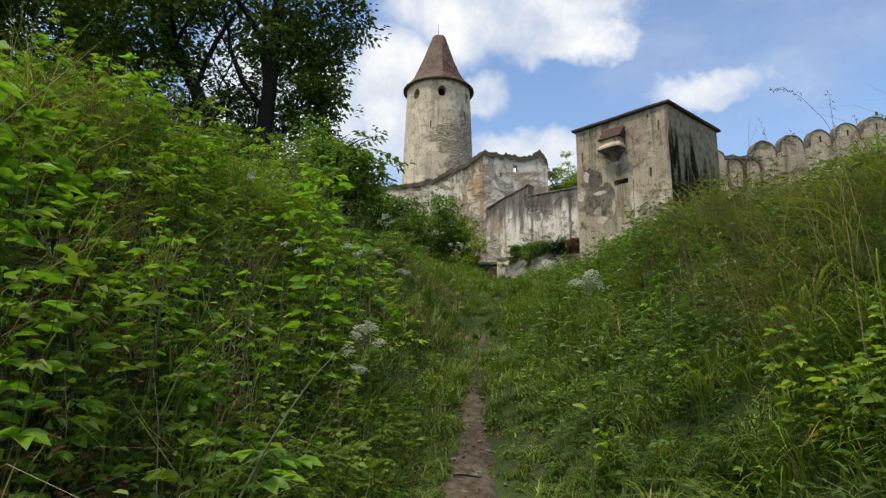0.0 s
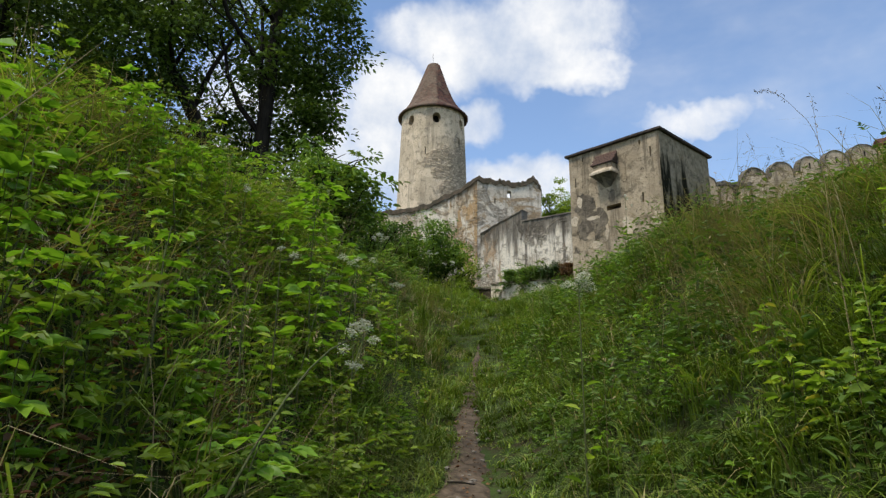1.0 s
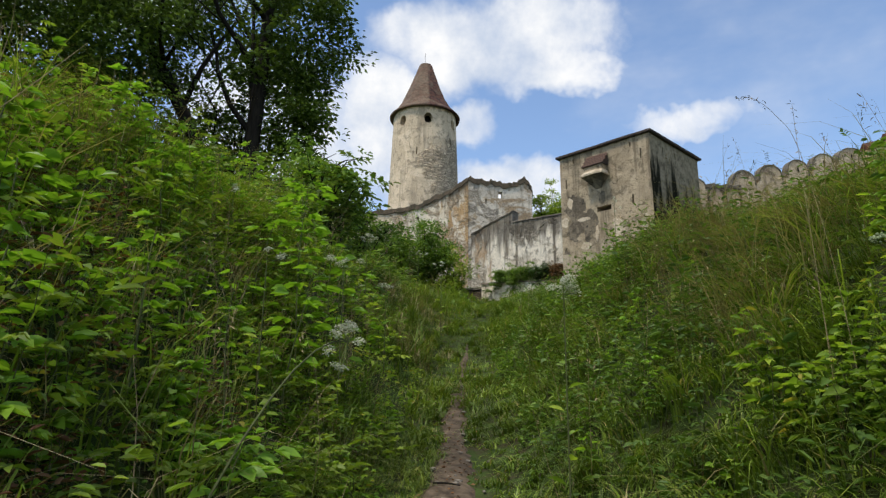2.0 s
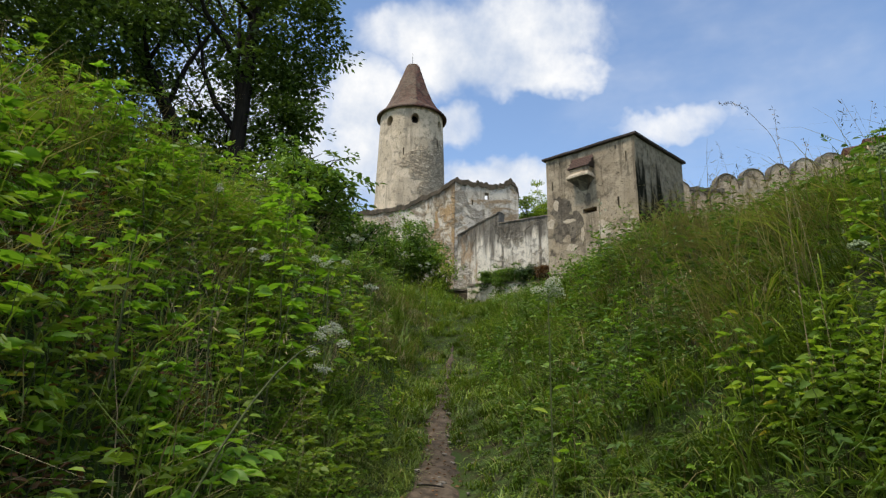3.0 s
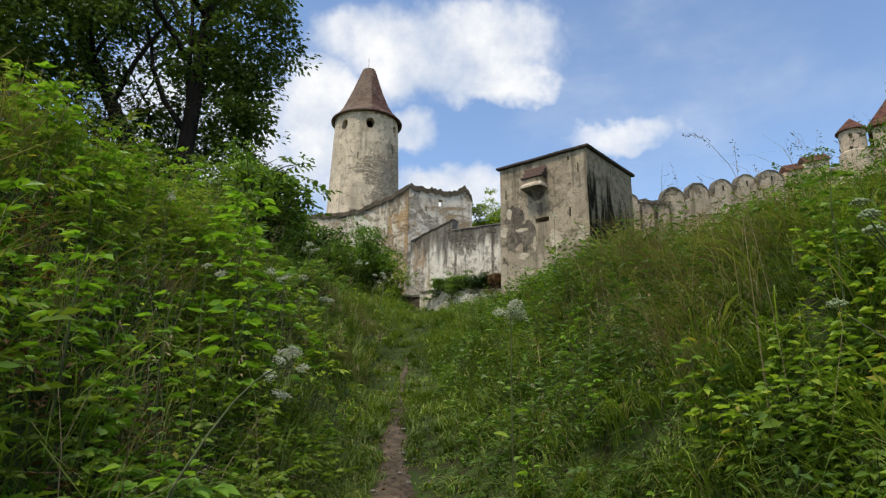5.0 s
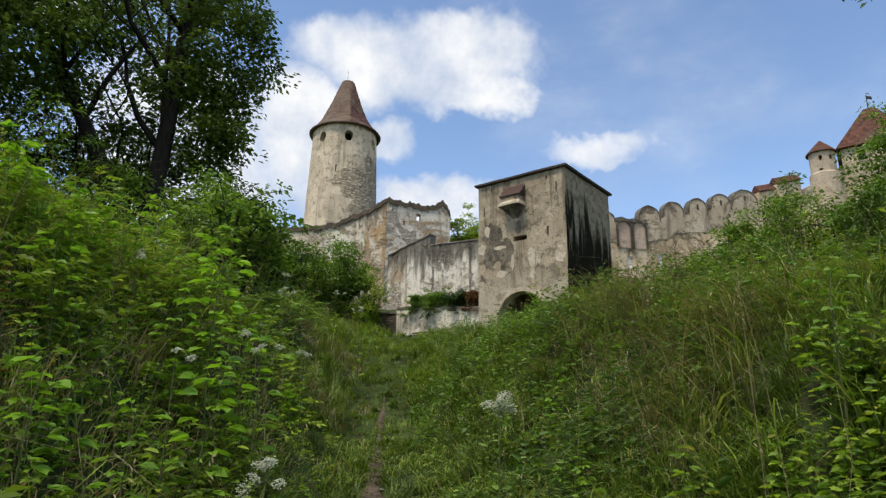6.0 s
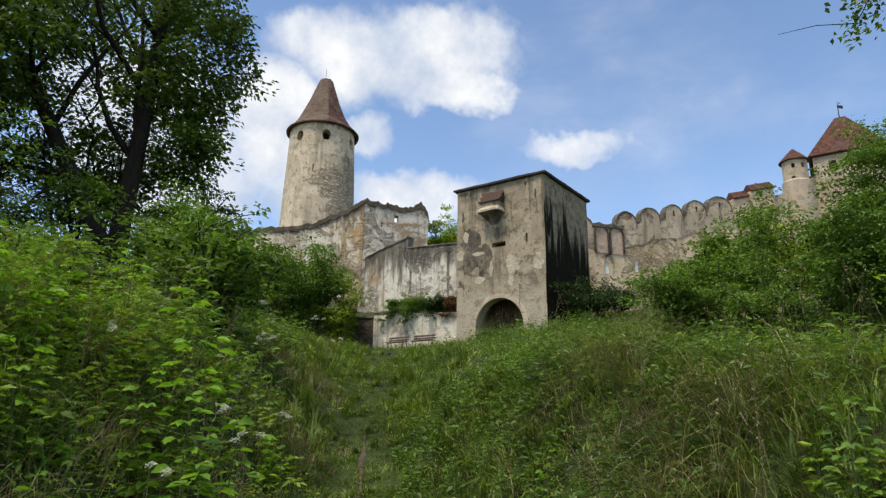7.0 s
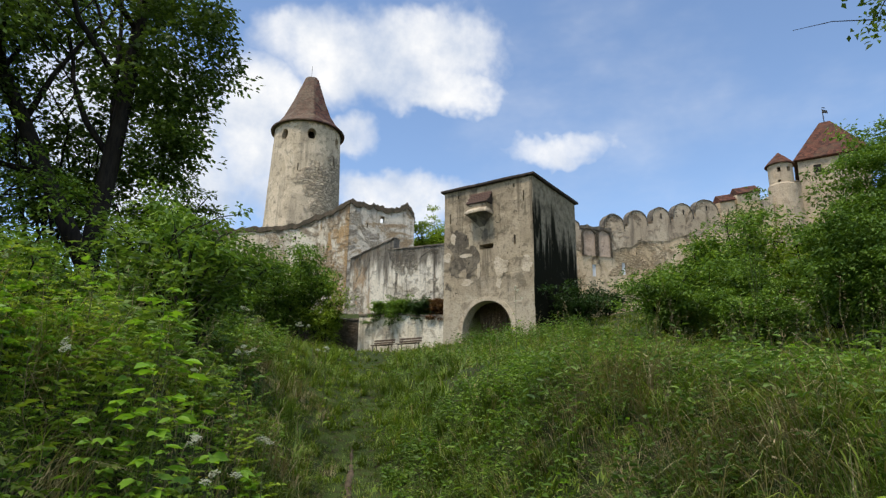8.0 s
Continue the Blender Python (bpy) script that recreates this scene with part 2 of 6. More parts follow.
M_RUBBLE = plaster("rubble_wall", (0.560, 0.420, 0.265), (0.200, 0.140, 0.085), (0.670, 0.530, 0.360), 0.35, rubble=0.1, stone=1.6, shown=0.75)
M_PINK = plaster("niche_plaster", (0.469, 0.346, 0.258), (0.245, 0.178, 0.133), (0.537, 0.406, 0.311), 0.4)
M_PATCH = plaster("patch_plaster", (0.510, 0.415, 0.300), (0.250, 0.195, 0.135), (0.580, 0.485, 0.365), 0.2, blotch=0.9)
M_BARE = plaster("bare_stone", (0.146, 0.114, 0.080), (0.056, 0.045, 0.033), (0.212, 0.168, 0.120), 0.3, rubble=0.25, stone=2.6)
M_SOOT = plaster("sooty_plaster", (0.110, 0.090, 0.066), (0.042, 0.035, 0.027), (0.205, 0.168, 0.122), 0.6, blotch=1.3)
M_KEEP = plaster("keep_plaster", (0.452, 0.357, 0.256), (0.262, 0.204, 0.143), (0.510, 0.408, 0.294), 0.2)
M_COPING = plain("sooty_coping", (0.20, 0.168, 0.130), (0.06, 0.052, 0.043), 3.0, 0.95)
M_CREST = plain("mossy_brown_crest", (0.105, 0.078, 0.055), (0.035, 0.032, 0.020), 2.4, 0.95, (1, 1, 1), 0.9)
M_SLATE = plain("dark_roof_edge", (0.075, 0.055, 0.045), (0.03, 0.024, 0.02), 4.0)
M_ROOF = tiles("tower_tiles", (0.095, 0.043, 0.031), (0.042, 0.024, 0.020), (0.185, 0.140, 0.098), 3.2, -0.75)
M_TILE = tiles("red_tiles", (0.108, 0.042, 0.027), (0.05, 0.023, 0.017), (0.10, 0.07, 0.048), 3.5)
M_TILE_PIECE = plain("old_clay_tile", (0.115, 0.064, 0.046), (0.045, 0.030, 0.024), 5.0)
M_WOOD = plain("weathered_wood", (0.19, 0.13, 0.09), (0.05, 0.035, 0.027), 5.0, 0.8, (1, 8, 8))
M_STEEL = plain("dark_iron", (0.05, 0.05, 0.05), (0.025, 0.022, 0.02), 20.0, 0.5)
# near-black colour painted for the unlit insides of openings
M_GLOOM = plain("opening_gloom", (0.03, 0.025, 0.02), (0.015, 0.013, 0.011), 4.0)
M_FRAME = plain("white_shutter", (0.78, 0.80, 0.82), (0.66, 0.68, 0.72), 5.0, 0.6)
M_BARK = plain("bark", (0.026, 0.021, 0.016), (0.010, 0.008, 0.007), 5.0, 0.95, (3, 3, 0.5), 0.8)
M_STEM = plain("green_stem", (0.10, 0.12, 0.04), (0.06, 0.065, 0.03), 8.0)
M_STRAW = plain("dry_stem", (0.34, 0.27, 0.15), (0.20, 0.15, 0.08), 8.0)
M_EARTH = plain("trodden_earth", (0.135, 0.100, 0.068), (0.045, 0.033, 0.023), 9.0, 0.95, (1, 1, 1), 0.9)
M_STONE = plain("path_stone", (0.26, 0.23, 0.195), (0.13, 0.115, 0.095), 12.0)
M_FLOWER = plain("white_umbel", (0.60, 0.58, 0.45), (0.34, 0.39, 0.25), 30.0, 0.8)
M_BUD = plain("green_white_umbel", (0.28, 0.33, 0.19), (0.15, 0.19, 0.08), 40.0, 0.8)
# patch scale 1.3: coarse shadows between tufts painted as dark clumps
M_GRASS = leafy("grass", (0.070, 0.112, 0.016), (0.190, 0.285, 0.038), (0.340, 0.420, 0.070), 0.28, 0.45, 1.3, (0.42, 0.34, 0.15))
M_MEADOW = leafy("meadow_grass", (0.070, 0.115, 0.016), (0.180, 0.275, 0.037), (0.310, 0.385, 0.070), 0.28, 0.5, 0.8, (0.42, 0.34, 0.16))
# brighter copy of the meadow grass: the lawn's sunlight is put into its colour
M_LAWN = leafy("brightened_grass", (0.1006, 0.1492, 0.0228), (0.1903, 0.2633, 0.04), (0.3133, 0.351, 0.0713), 0.30, 0.55, 0.8, (0.34, 0.28, 0.13))
M_DRY = leafy("dry_grass", (0.190, 0.155, 0.075), (0.310, 0.255, 0.135), (0.440, 0.375, 0.220), 0.2, 0.7, 1.2)
M_HERB = leafy("herb_leaf", (0.110, 0.190, 0.026), (0.235, 0.365, 0.046), (0.410, 0.510, 0.070), 0.48, 0.5, 1.1, (0.42, 0.36, 0.07))
M_BIG = leafy("sapling_leaf", (0.115, 0.235, 0.022), (0.190, 0.355, 0.032), (0.285, 0.455, 0.046), 0.42, 0.45, 0.8)
M_TREE = leafy("tree_leaf", (0.050, 0.080, 0.019), (0.092, 0.148, 0.029), (0.190, 0.280, 0.052), 0.36, 0.45, 0.25)
M_SHRUB = leafy("shrub_leaf", (0.062, 0.120, 0.020), (0.125, 0.220, 0.036), (0.235, 0.345, 0.060), 0.34, 0.5, 0.3)
M_ASH = leafy("ash_leaf", (0.105, 0.165, 0.020), (0.215, 0.315, 0.036), (0.350, 0.445, 0.060), 0.40, 0.5, 0.3)
M_IVY = leafy("ivy_leaf", (0.0208, 0.0468, 0.0117), (0.039, 0.0819, 0.0175), (0.0715, 0.1287, 0.0281), 0.2, 0.4, 0.8)
M_RUST = leafy("dry_leaf", (0.10, 0.045, 0.02), (0.17, 0.08, 0.035), (0.24, 0.14, 0.06), 0.2, 0.7, 0.8)


def ground_material():
    m, n, b = material("grassy_ground", 0.95)
    b.inputs["Specular IOR Level"].default_value = 0.08
    p = n.add("ShaderNodeTexCoord").outputs["Object"]
    col = n.mix(n.step(n.noise(p, 0.9, 6.0, 0.65), 0.35, 0.65), (0.030, 0.050, 0.014), (0.055, 0.085, 0.022))
    col = n.mix(n.step(n.noise(p, 7.0, 5.0, 0.7), 0.42, 0.68), col, (0.045, 0.036, 0.022))
    n.tree.links.new(col, b.inputs["Base Color"])
    bump(n, b, n.noise(p, 11.0, 5.0, 0.7), 0.8, 0.06)
    return m


M_GROUND = ground_material()


# ---------- mesh helpers ----------
def finish(mesh, mat, smooth=False):
    if mat:
        mesh.materials.append(mat)
    if smooth:
        mesh.polygons.foreach_set("use_smooth", np.ones(len(mesh.polygons), dtype=bool))
    return mesh


def part(name, bm, mat, parent=None, label="", smooth=False):
    """Links a bmesh as one mesh object under a thing or part."""
    mesh = bpy.data.meshes.new(name)
    bmesh.ops.recalc_face_normals(bm, faces=bm.faces)
    bm.to_mesh(mesh)
    bm.free()
    finish(mesh, mat, smooth)
    ob = new(name, mesh)
    ob.parent = parent
    return tagged(ob, label)


def from_arrays(name, verts, faces, mat, parent=None, label="", smooth=False):
    """A mesh object from arrays of vertices and of faces with one number of corners."""
    verts, faces = np.ascontiguousarray(verts, dtype=np.float32), np.ascontiguousarray(faces, dtype=np.int32)
    mesh = bpy.data.meshes.new(name)
    k = faces.shape[1]
    mesh.vertices.add(len(verts))
    mesh.vertices.foreach_set("co", verts.ravel())
    mesh.loops.add(faces.size)
    mesh.loops.foreach_set("vertex_index", faces.ravel())
    mesh.polygons.add(len(faces))
    mesh.polygons.foreach_set("loop_start", np.arange(0, faces.size, k, dtype=np.int32))
    mesh.update(calc_edges=True)
    finish(mesh, mat, smooth)
    ob = new(name, mesh)
    ob.parent = parent
    return tagged(ob, label)


def thing(name, label, category, place=(0, 0, 0), group="", kind=""):
    ob = new(name)
    ob.location = place
    ob.empty_display_size = 0.3
    return tagged(ob, label, category, group, kind)


def box(bm, m, sx, sy, sz, bevel=0.0):
    r = bmesh.ops.create_cube(bm, size=1.0, matrix=m @ Matrix.Diagonal((sx, sy, sz, 1)))
    if bevel:
        edges = list({e for v in r["verts"] for e in v.link_edges})
        bmesh.ops.bevel(bm, geom=edges, offset=bevel, segments=1, affect="EDGES")


def tube(bm, pts, radii, sides=7):
    """A tapered tube along points."""
    rings = []
    pts = [Vector(p) for p in pts]
    ref = Vector((0.37, 0.61, 0.7))
    for i, p in enumerate(pts):
        d = (pts[min(i + 1, len(pts) - 1)] - pts[max(i - 1, 0)]).normalized()
        a = d.cross(ref)
        if a.length < 0.05:
            a = d.cross(Vector((1, 0, 0)))
        a.normalize()
        c = d.cross(a)
        rings.append([bm.verts.new(p + (a * math.cos(q) + c * math.sin(q)) * radii[i]) for q in [2 * math.pi * j / sides for j in range(sides)]])
    for r0, r1 in zip(rings, rings[1:]):
        for j in range(sides):
            bm.faces.new((r0[j], r0[(j + 1) % sides], r1[(j + 1) % sides], r1[j]))
    bm.faces.new(rings[-1])
    bm.faces.new(rings[0][::-1])


def grid_wall(bm, us, zs, holes, place, thick):
    """A wall of cells between the stations us and, at each, the heights zs[i]; cells named in holes are left open, with reveals.
    place(u, z, depth) gives the point."""
    nu, nz = len(us), len(zs[0])
    out = [[bm.verts.new(place(us[i], zs[i][k], 0.0)) for k in range(nz)] for i in range(nu)]
    inn = [[bm.verts.new(place(us[i], zs[i][k], thick)) for k in range(nz)] for i in range(nu)]
    solid = lambda i, k: 0 <= i < nu - 1 and 0 <= k < nz - 1 and (i, k) not in holes
    for i in range(nu - 1):
        for k in range(nz - 1):
            if not solid(i, k):
                continue
            bm.faces.new((out[i][k], out[i + 1][k], out[i + 1][k + 1], out[i][k + 1]))
            bm.faces.new((inn[i][k], inn[i][k + 1], inn[i + 1][k + 1], inn[i + 1][k]))
            for (di, dk), (a, c) in {(-1, 0): ((i, k), (i, k + 1)), (1, 0): ((i + 1, k), (i + 1, k + 1)), (0, -1): ((i, k), (i + 1, k)), (0, 1): ((i, k + 1), (i + 1, k + 1))}.items():
                if not solid(i + di, k + dk):
                    bm.faces.new((out[a[0]][a[1]], out[c[0]][c[1]], inn[c[0]][c[1]], inn[a[0]][a[1]]))


def stations(lo, hi, step, *extra):
    vals = list(np.arange(lo, hi, step)) + [hi] + [e for e in extra]
    vals = sorted(vals)
    keep = [vals[0]]
    for x in vals[1:]:
        if x - keep[-1] > 0.03 or x in extra:
            if x in extra and x - keep[-1] < 0.03 and keep[-1] not in extra:
                keep[-1] = x
            elif x > keep[-1]:
                keep.append(x)
    return keep


def wavy(x, seed, amp, scale=1.0):
    return amp * (noise.noise((x * scale, seed * 7.3, 0.5)) + 0.5 * noise.noise((x * scale * 2.7, seed * 3.1, 4.5)))


# ---------- ground ----------
def smooth(lo, hi, x):
    t = np.clip((x - lo) / (hi - lo), 0, 1)
    return t * t * (3 - 2 * t)


def path_x(y):
    yc = np.clip(y, -8, 22)
    return 0.05 + 0.0045 * yc * np.abs(yc)


def height(x, y):
    """The slope: a worn path climbing in a hollow between two grown banks, then the lawn below the castle."""
    x, y = np.asarray(x, float), np.asarray(y, float)
    far = np.clip(y, -400, 75)
    bank = 3.55 + 0.108 * (far - 8) - 0.06 * np.clip(-y, 0, 300)
    bank = bank + 0.2 * np.clip(x - 6, 0, 22) * smooth(14, 40, y)
    bank = bank - 0.05 * np.clip(np.abs(x) - 70, 0, 500) - 0.05 * np.clip(y - 95, 0, 500)
    trail = np.interp(y, [-300, -10, 0, 3, 6, 10, 13, 16, 20, 24], [-40, -1.9, 0.0, 0.52, 1.1, 2.05, 2.95, 3.85, 4.75, 5.28])
    e = x - path_x(y)
    right = smooth(0.25, np.clip(4.7 - 0.21 * y, 2.7, 5.0), e)
    left = smooth(0.25, 2.7 + 0.55 * (1 - smooth(4, 8.5, y)), -e)
    k = np.where(e > 0, right, left)
    k = np.maximum(k, smooth(19, 24, y))
    z = trail * (1 - k) + bank * k
    z = z + 6.0 * smooth(60, 66, y) * (1 - smooth(90, 130, np.abs(x))) + 0.15 * np.clip(-e - 1.4, 0, 10) * smooth(-6, 2, y) * (1 - 0.75 * smooth(24, 40, y))
    return z


def rough_height(x, y):
    z = height(x, y)
    e = np.abs(x - path_x(y))
    return z + 0.10 * np.sin(x * 1.7 + 0.6 * np.sin(y * 1.1)) * np.sin(y * 1.3 + 0.4) * smooth(0.3, 1.2, e)


s = np.linspace(-1, 1, 201)
gx = 2.74 * np.sinh(7 * s)
gy = 2.74 * np.sinh(7 * s) + 6.0
GX, GY = np.meshgrid(gx, gy)
GZ = rough_height(GX, GY)
idx = np.arange(201 * 201).reshape(201, 201)
quads = np.stack([idx[:-1, :-1], idx[:-1, 1:], idx[1:, 1:], idx[1:, :-1]], -1).reshape(-1, 4)
ground = from_arrays("ground", np.stack([GX, GY, GZ], -1).reshape(-1, 3), quads, M_GROUND, smooth=True)
tagged(ground, "steep grassy slope with two banks beside a worn path", "ground", kind="structure")

# the trodden path, a strip of bare earth with an uneven edge
ys = np.linspace(-4, 12, 150)
rows_v = []
for y in ys:
    half = 0.165 + wavy(y, 3, 0.07, 1.6) - 0.13 * float(smooth(5.5, 9.5, y))
    for q in (-1.25, -0.6, 0.0, 0.6, 1.25):
        x = float(path_x(y)) + q * half + wavy(y, 5, 0.03, 2.0)
        dz = 0.03 - 0.05 * abs(q) ** 3 / 1.25 ** 3 + 0.03 * noise.noise((x * 7, y * 7, 0))
        rows_v.append((x, y, float(rough_height(x, y)) + dz))
pi = np.arange(len(ys) * 5).reshape(-1, 5)
pq = np.stack([pi[:-1, :-1], pi[:-1, 1:], pi[1:, 1:], pi[1:, :-1]], -1).reshape(-1, 4)
tagged(from_arrays("path", rows_v, pq, M_EARTH, smooth=True), "narrow trodden path of bare brown earth", "path", kind="structure")


# ---------- the gatehouse ----------
GA, GB, GC = Vector((8.964, 42.033)), Vector((13.625, 37.094)), Vector((18.673, 41.721))
GU, GV = (GB - GA).normalized(), (GC - GB).normalized()
GW, GD, EAVE = (GB - GA).length, (GC - GB).length, 18.5
gate = thing("gatehouse", "tall square gatehouse of stained plaster with an arched gateway", "gatehouse", (GB.x, GB.y, 7.0))


def under(parent, ob):
    """Keeps ob where it is and parents it."""
    ob.parent = parent
    ob.matrix_parent_inverse = Matrix.Translation(parent.location).inverted()
    return ob


def gate_front(u, z, d):
    p = GA + GU * u + GV * d
    return (p.x, p.y, z)


def gate_side(u, z, d):
    p = GB + GV * u - GU * d
    return (p.x, p.y, z)


def gate_left(u, z, d):
    p = GA + GV * u + GU * d
    return (p.x, p.y, z)


def gate_back(u, z, d):
    p = GA + GV * GD + GU * u - GV * d
    return (p.x, p.y, z)


A0, A1, SPRING, CROWN, BASE = 1.55, 5.13, 8.75, 10.54, 6.3
us = stations(0, GW, 0.28, A0, A1, 2.81, 3.88, 5.40, 5.53, 1.07, 1.18, 5.44, 0.42, 0.52, 6.12, 6.22)
arch_top = lambda u: SPRING + (CROWN - SPRING) * math.sqrt(max(0.0, 1 - ((u - (A0 + A1) / 2) / ((A1 - A0) / 2)) ** 2)) if A0 <= u <= A1 else SPRING
zs = [[BASE, arch_top(u), 11.2, 12.5, 14.02, 14.36, 14.66, 15.5, 16.2, 16.9, 17.6, 17.92, 18.22, EAVE] for u in us]
holes = set()
for i, (a, c) in enumerate(zip(us, us[1:])):
    mid = (a + c) / 2
    if A0 < mid < A1:
        holes.add((i, 0))
    if 2.81 < mid < 3.88:
        holes.add((i, 5 - 1))
    if 5.40 < mid < 5.53:
        holes |= {(i, 4), (i, 5)}
        holes.add((i, 11))
    if 1.07 < mid < 1.18:
        holes.add((i, 11))
    if 0.42 < mid < 0.52:
        holes |= {(i, 8)}
    if 6.12 < mid < 6.22:
        holes |= {(i, 9)}
bm = bmesh.new()
grid_wall(bm, us, zs, holes, gate_front, 0.75)
for v in bm.verts:
    v.co += Vector((0.03, 0.03, 0)) * noise.noise(v.co * 0.8)
under(gate, part("wall_front", bm, M_GATE, label="stained ochre-grey plaster wall"))
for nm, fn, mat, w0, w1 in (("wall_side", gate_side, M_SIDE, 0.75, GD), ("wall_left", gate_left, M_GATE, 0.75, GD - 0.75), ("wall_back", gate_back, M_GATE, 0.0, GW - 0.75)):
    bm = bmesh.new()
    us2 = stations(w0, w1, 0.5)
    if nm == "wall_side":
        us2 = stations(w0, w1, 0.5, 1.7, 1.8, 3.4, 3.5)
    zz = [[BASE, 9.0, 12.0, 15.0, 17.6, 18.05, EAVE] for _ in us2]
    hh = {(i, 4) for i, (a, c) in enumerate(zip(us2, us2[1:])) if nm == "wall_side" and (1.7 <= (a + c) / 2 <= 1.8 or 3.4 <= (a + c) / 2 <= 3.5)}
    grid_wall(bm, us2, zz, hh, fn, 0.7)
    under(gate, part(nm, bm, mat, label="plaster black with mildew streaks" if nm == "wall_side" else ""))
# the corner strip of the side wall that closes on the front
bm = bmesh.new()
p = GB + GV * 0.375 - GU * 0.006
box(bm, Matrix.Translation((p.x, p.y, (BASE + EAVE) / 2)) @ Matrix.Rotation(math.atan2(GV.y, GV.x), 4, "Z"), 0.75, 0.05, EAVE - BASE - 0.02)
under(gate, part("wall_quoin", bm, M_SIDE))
# gateway: arch moulding, dark passage ceiling, timber boards added deep inside to close it
bm = bmesh.new()
mid_u, ru, rz = (A0 + A1) / 2, (A1 - A0) / 2, CROWN - SPRING
prof = [(A0, 7.0)] + [(mid_u - ru * math.cos(q), SPRING + rz * math.sin(q)) for q in np.linspace(0, math.pi, 25)] + [(A1, 7.0)]
prof2 = [(A0 - 0.3, 7.0)] + [(mid_u - (ru + 0.3) * math.cos(q), SPRING + (rz + 0.3) * math.sin(q)) for q in np.linspace(0, math.pi, 25)] + [(A1 + 0.3, 7.0)]
cols = []
for (u0, z0), (u1, z1) in zip(prof, prof2):
    cols.append([bm.verts.new(gate_front(*q)) for q in ((u0, z0, 0.02), (u0, z0, -0.07), (u1, z1, -0.07), (u1, z1, 0.02))])
for a, c in zip(cols, cols[1:]):
    for j in range(3):
        bm.faces.new((a[j], a[j + 1], c[j + 1], c[j]))
under(gate, part("arch_moulding", bm, M_PATCH, label="pale plaster band round the gateway"))
for k in range(2):
    bm = bmesh.new()
    for j in range(7):
        u = A0 + (A1 - A0) * (k * 7 + j + 0.5) / 14
        p = GA + GU * u + GV * 2.2
        box(bm, Matrix.Translation((p.x, p.y, 8.7)) @ Matrix.Rotation(math.atan2(GU.y, GU.x), 4, "Z"), (A1 - A0) / 14 - 0.015, 0.08, 4.2)
    under(gate, part("passage_closure", bm, M_WOOD, label="dark timber boards added to close the passage"))
bm = bmesh.new()
p = GA + GU * (GW / 2) + GV * (GD / 2)
box(bm, Matrix.Translation((p.x, p.y, 11.2)) @ Matrix.Rotation(math.atan2(GU.y, GU.x), 4, "Z"), GW - 1.6, GD - 1.6, 0.2)
under(gate, part("passage_ceiling", bm, M_GATE))
# roof: low hipped, dark projecting edge
bm = bmesh.new()
c0 = GA + GU * (GW / 2) + GV * (GD / 2)
cors = [(-1, -1), (1, -1), (1, 1), (-1, 1)]
lev = []
for o, z in ((0.16, EAVE), (0.22, EAVE + 0.04), (0.22, EAVE + 0.17), (0.0, EAVE + 0.24), (-2.6, EAVE + 0.95)):
    ring = []
    for a, c in cors:
        for s0 in np.linspace(0, 0.875, 8):
            a2, c2 = cors[(cors.index((a, c)) + 1) % 4]
            q = c0 + GU * ((a + (a2 - a) * s0) * (GW / 2 + o)) + GV * ((c + (c2 - c) * s0) * (GD / 2 + o))
            ring.append(bm.verts.new((q.x, q.y, z + 0.025 * noise.noise((q.x * 1.5, q.y * 1.5, z)))))
    lev.append(ring)
for r0, r1 in zip(lev, lev[1:]):
    for j in range(len(r0)):
        bm.faces.new((r0[j], r0[(j + 1) % len(r0)], r1[(j + 1) % len(r0)], r1[j]))
bm.faces.new(lev[-1])
bm.faces.new(lev[0][::-1])
under(gate, part("roof", bm, M_SLATE, label="low dark roof with a thin projecting edge"))
# bay: a small machicolated box on a corbel, with tiled pent roof
bay = under(gate, part("oriel", (lambda b: (box(b, Matrix.Translation(Vector(gate_front(3.02, 16.91, -0.30))) @ Matrix.Rotation(math.atan2(GU.y, GU.x), 4, "Z"), 1.42, 0.62, 0.40, 0.03), b)[1])(bmesh.new()), M_GATE, label="small plastered bay on a corbel"))
for nm, mat, lab, levels in (("sill", M_PATCH, "pale flared plaster sill", ((1.42, 0.62, 16.74), (1.50, 0.74, 16.62), (1.68, 0.90, 16.46), (1.68, 0.90, 16.36))),
                             ("corbel", M_SOOT, "sooty corbel under the bay", ((1.60, 0.84, 16.36), (1.25, 0.52, 16.16), (0.8, 0.26, 15.92), (0.45, 0.06, 15.62)))):
    bm = bmesh.new()
    lv = [[bm.verts.new(gate_front(3.02 + a * wd / 2, z + 0.05 * (1 - a * a), d)) for a, d in ((-1, 0.05), (-1, -dp), (-0.33, -dp), (0.33, -dp), (1, -dp), (1, 0.05))] for wd, dp, z in levels]
    for r0, r1 in zip(lv, lv[1:]):
        for j in range(5):
            bm.faces.new((r0[j], r0[j + 1], r1[j + 1], r1[j]))
    bm.faces.new(lv[-1])
    bm.faces.new(lv[0][::-1])
    part(nm, bm, mat, bay, lab)
# tiles of the pent roof, each a piece
tile_mesh = None
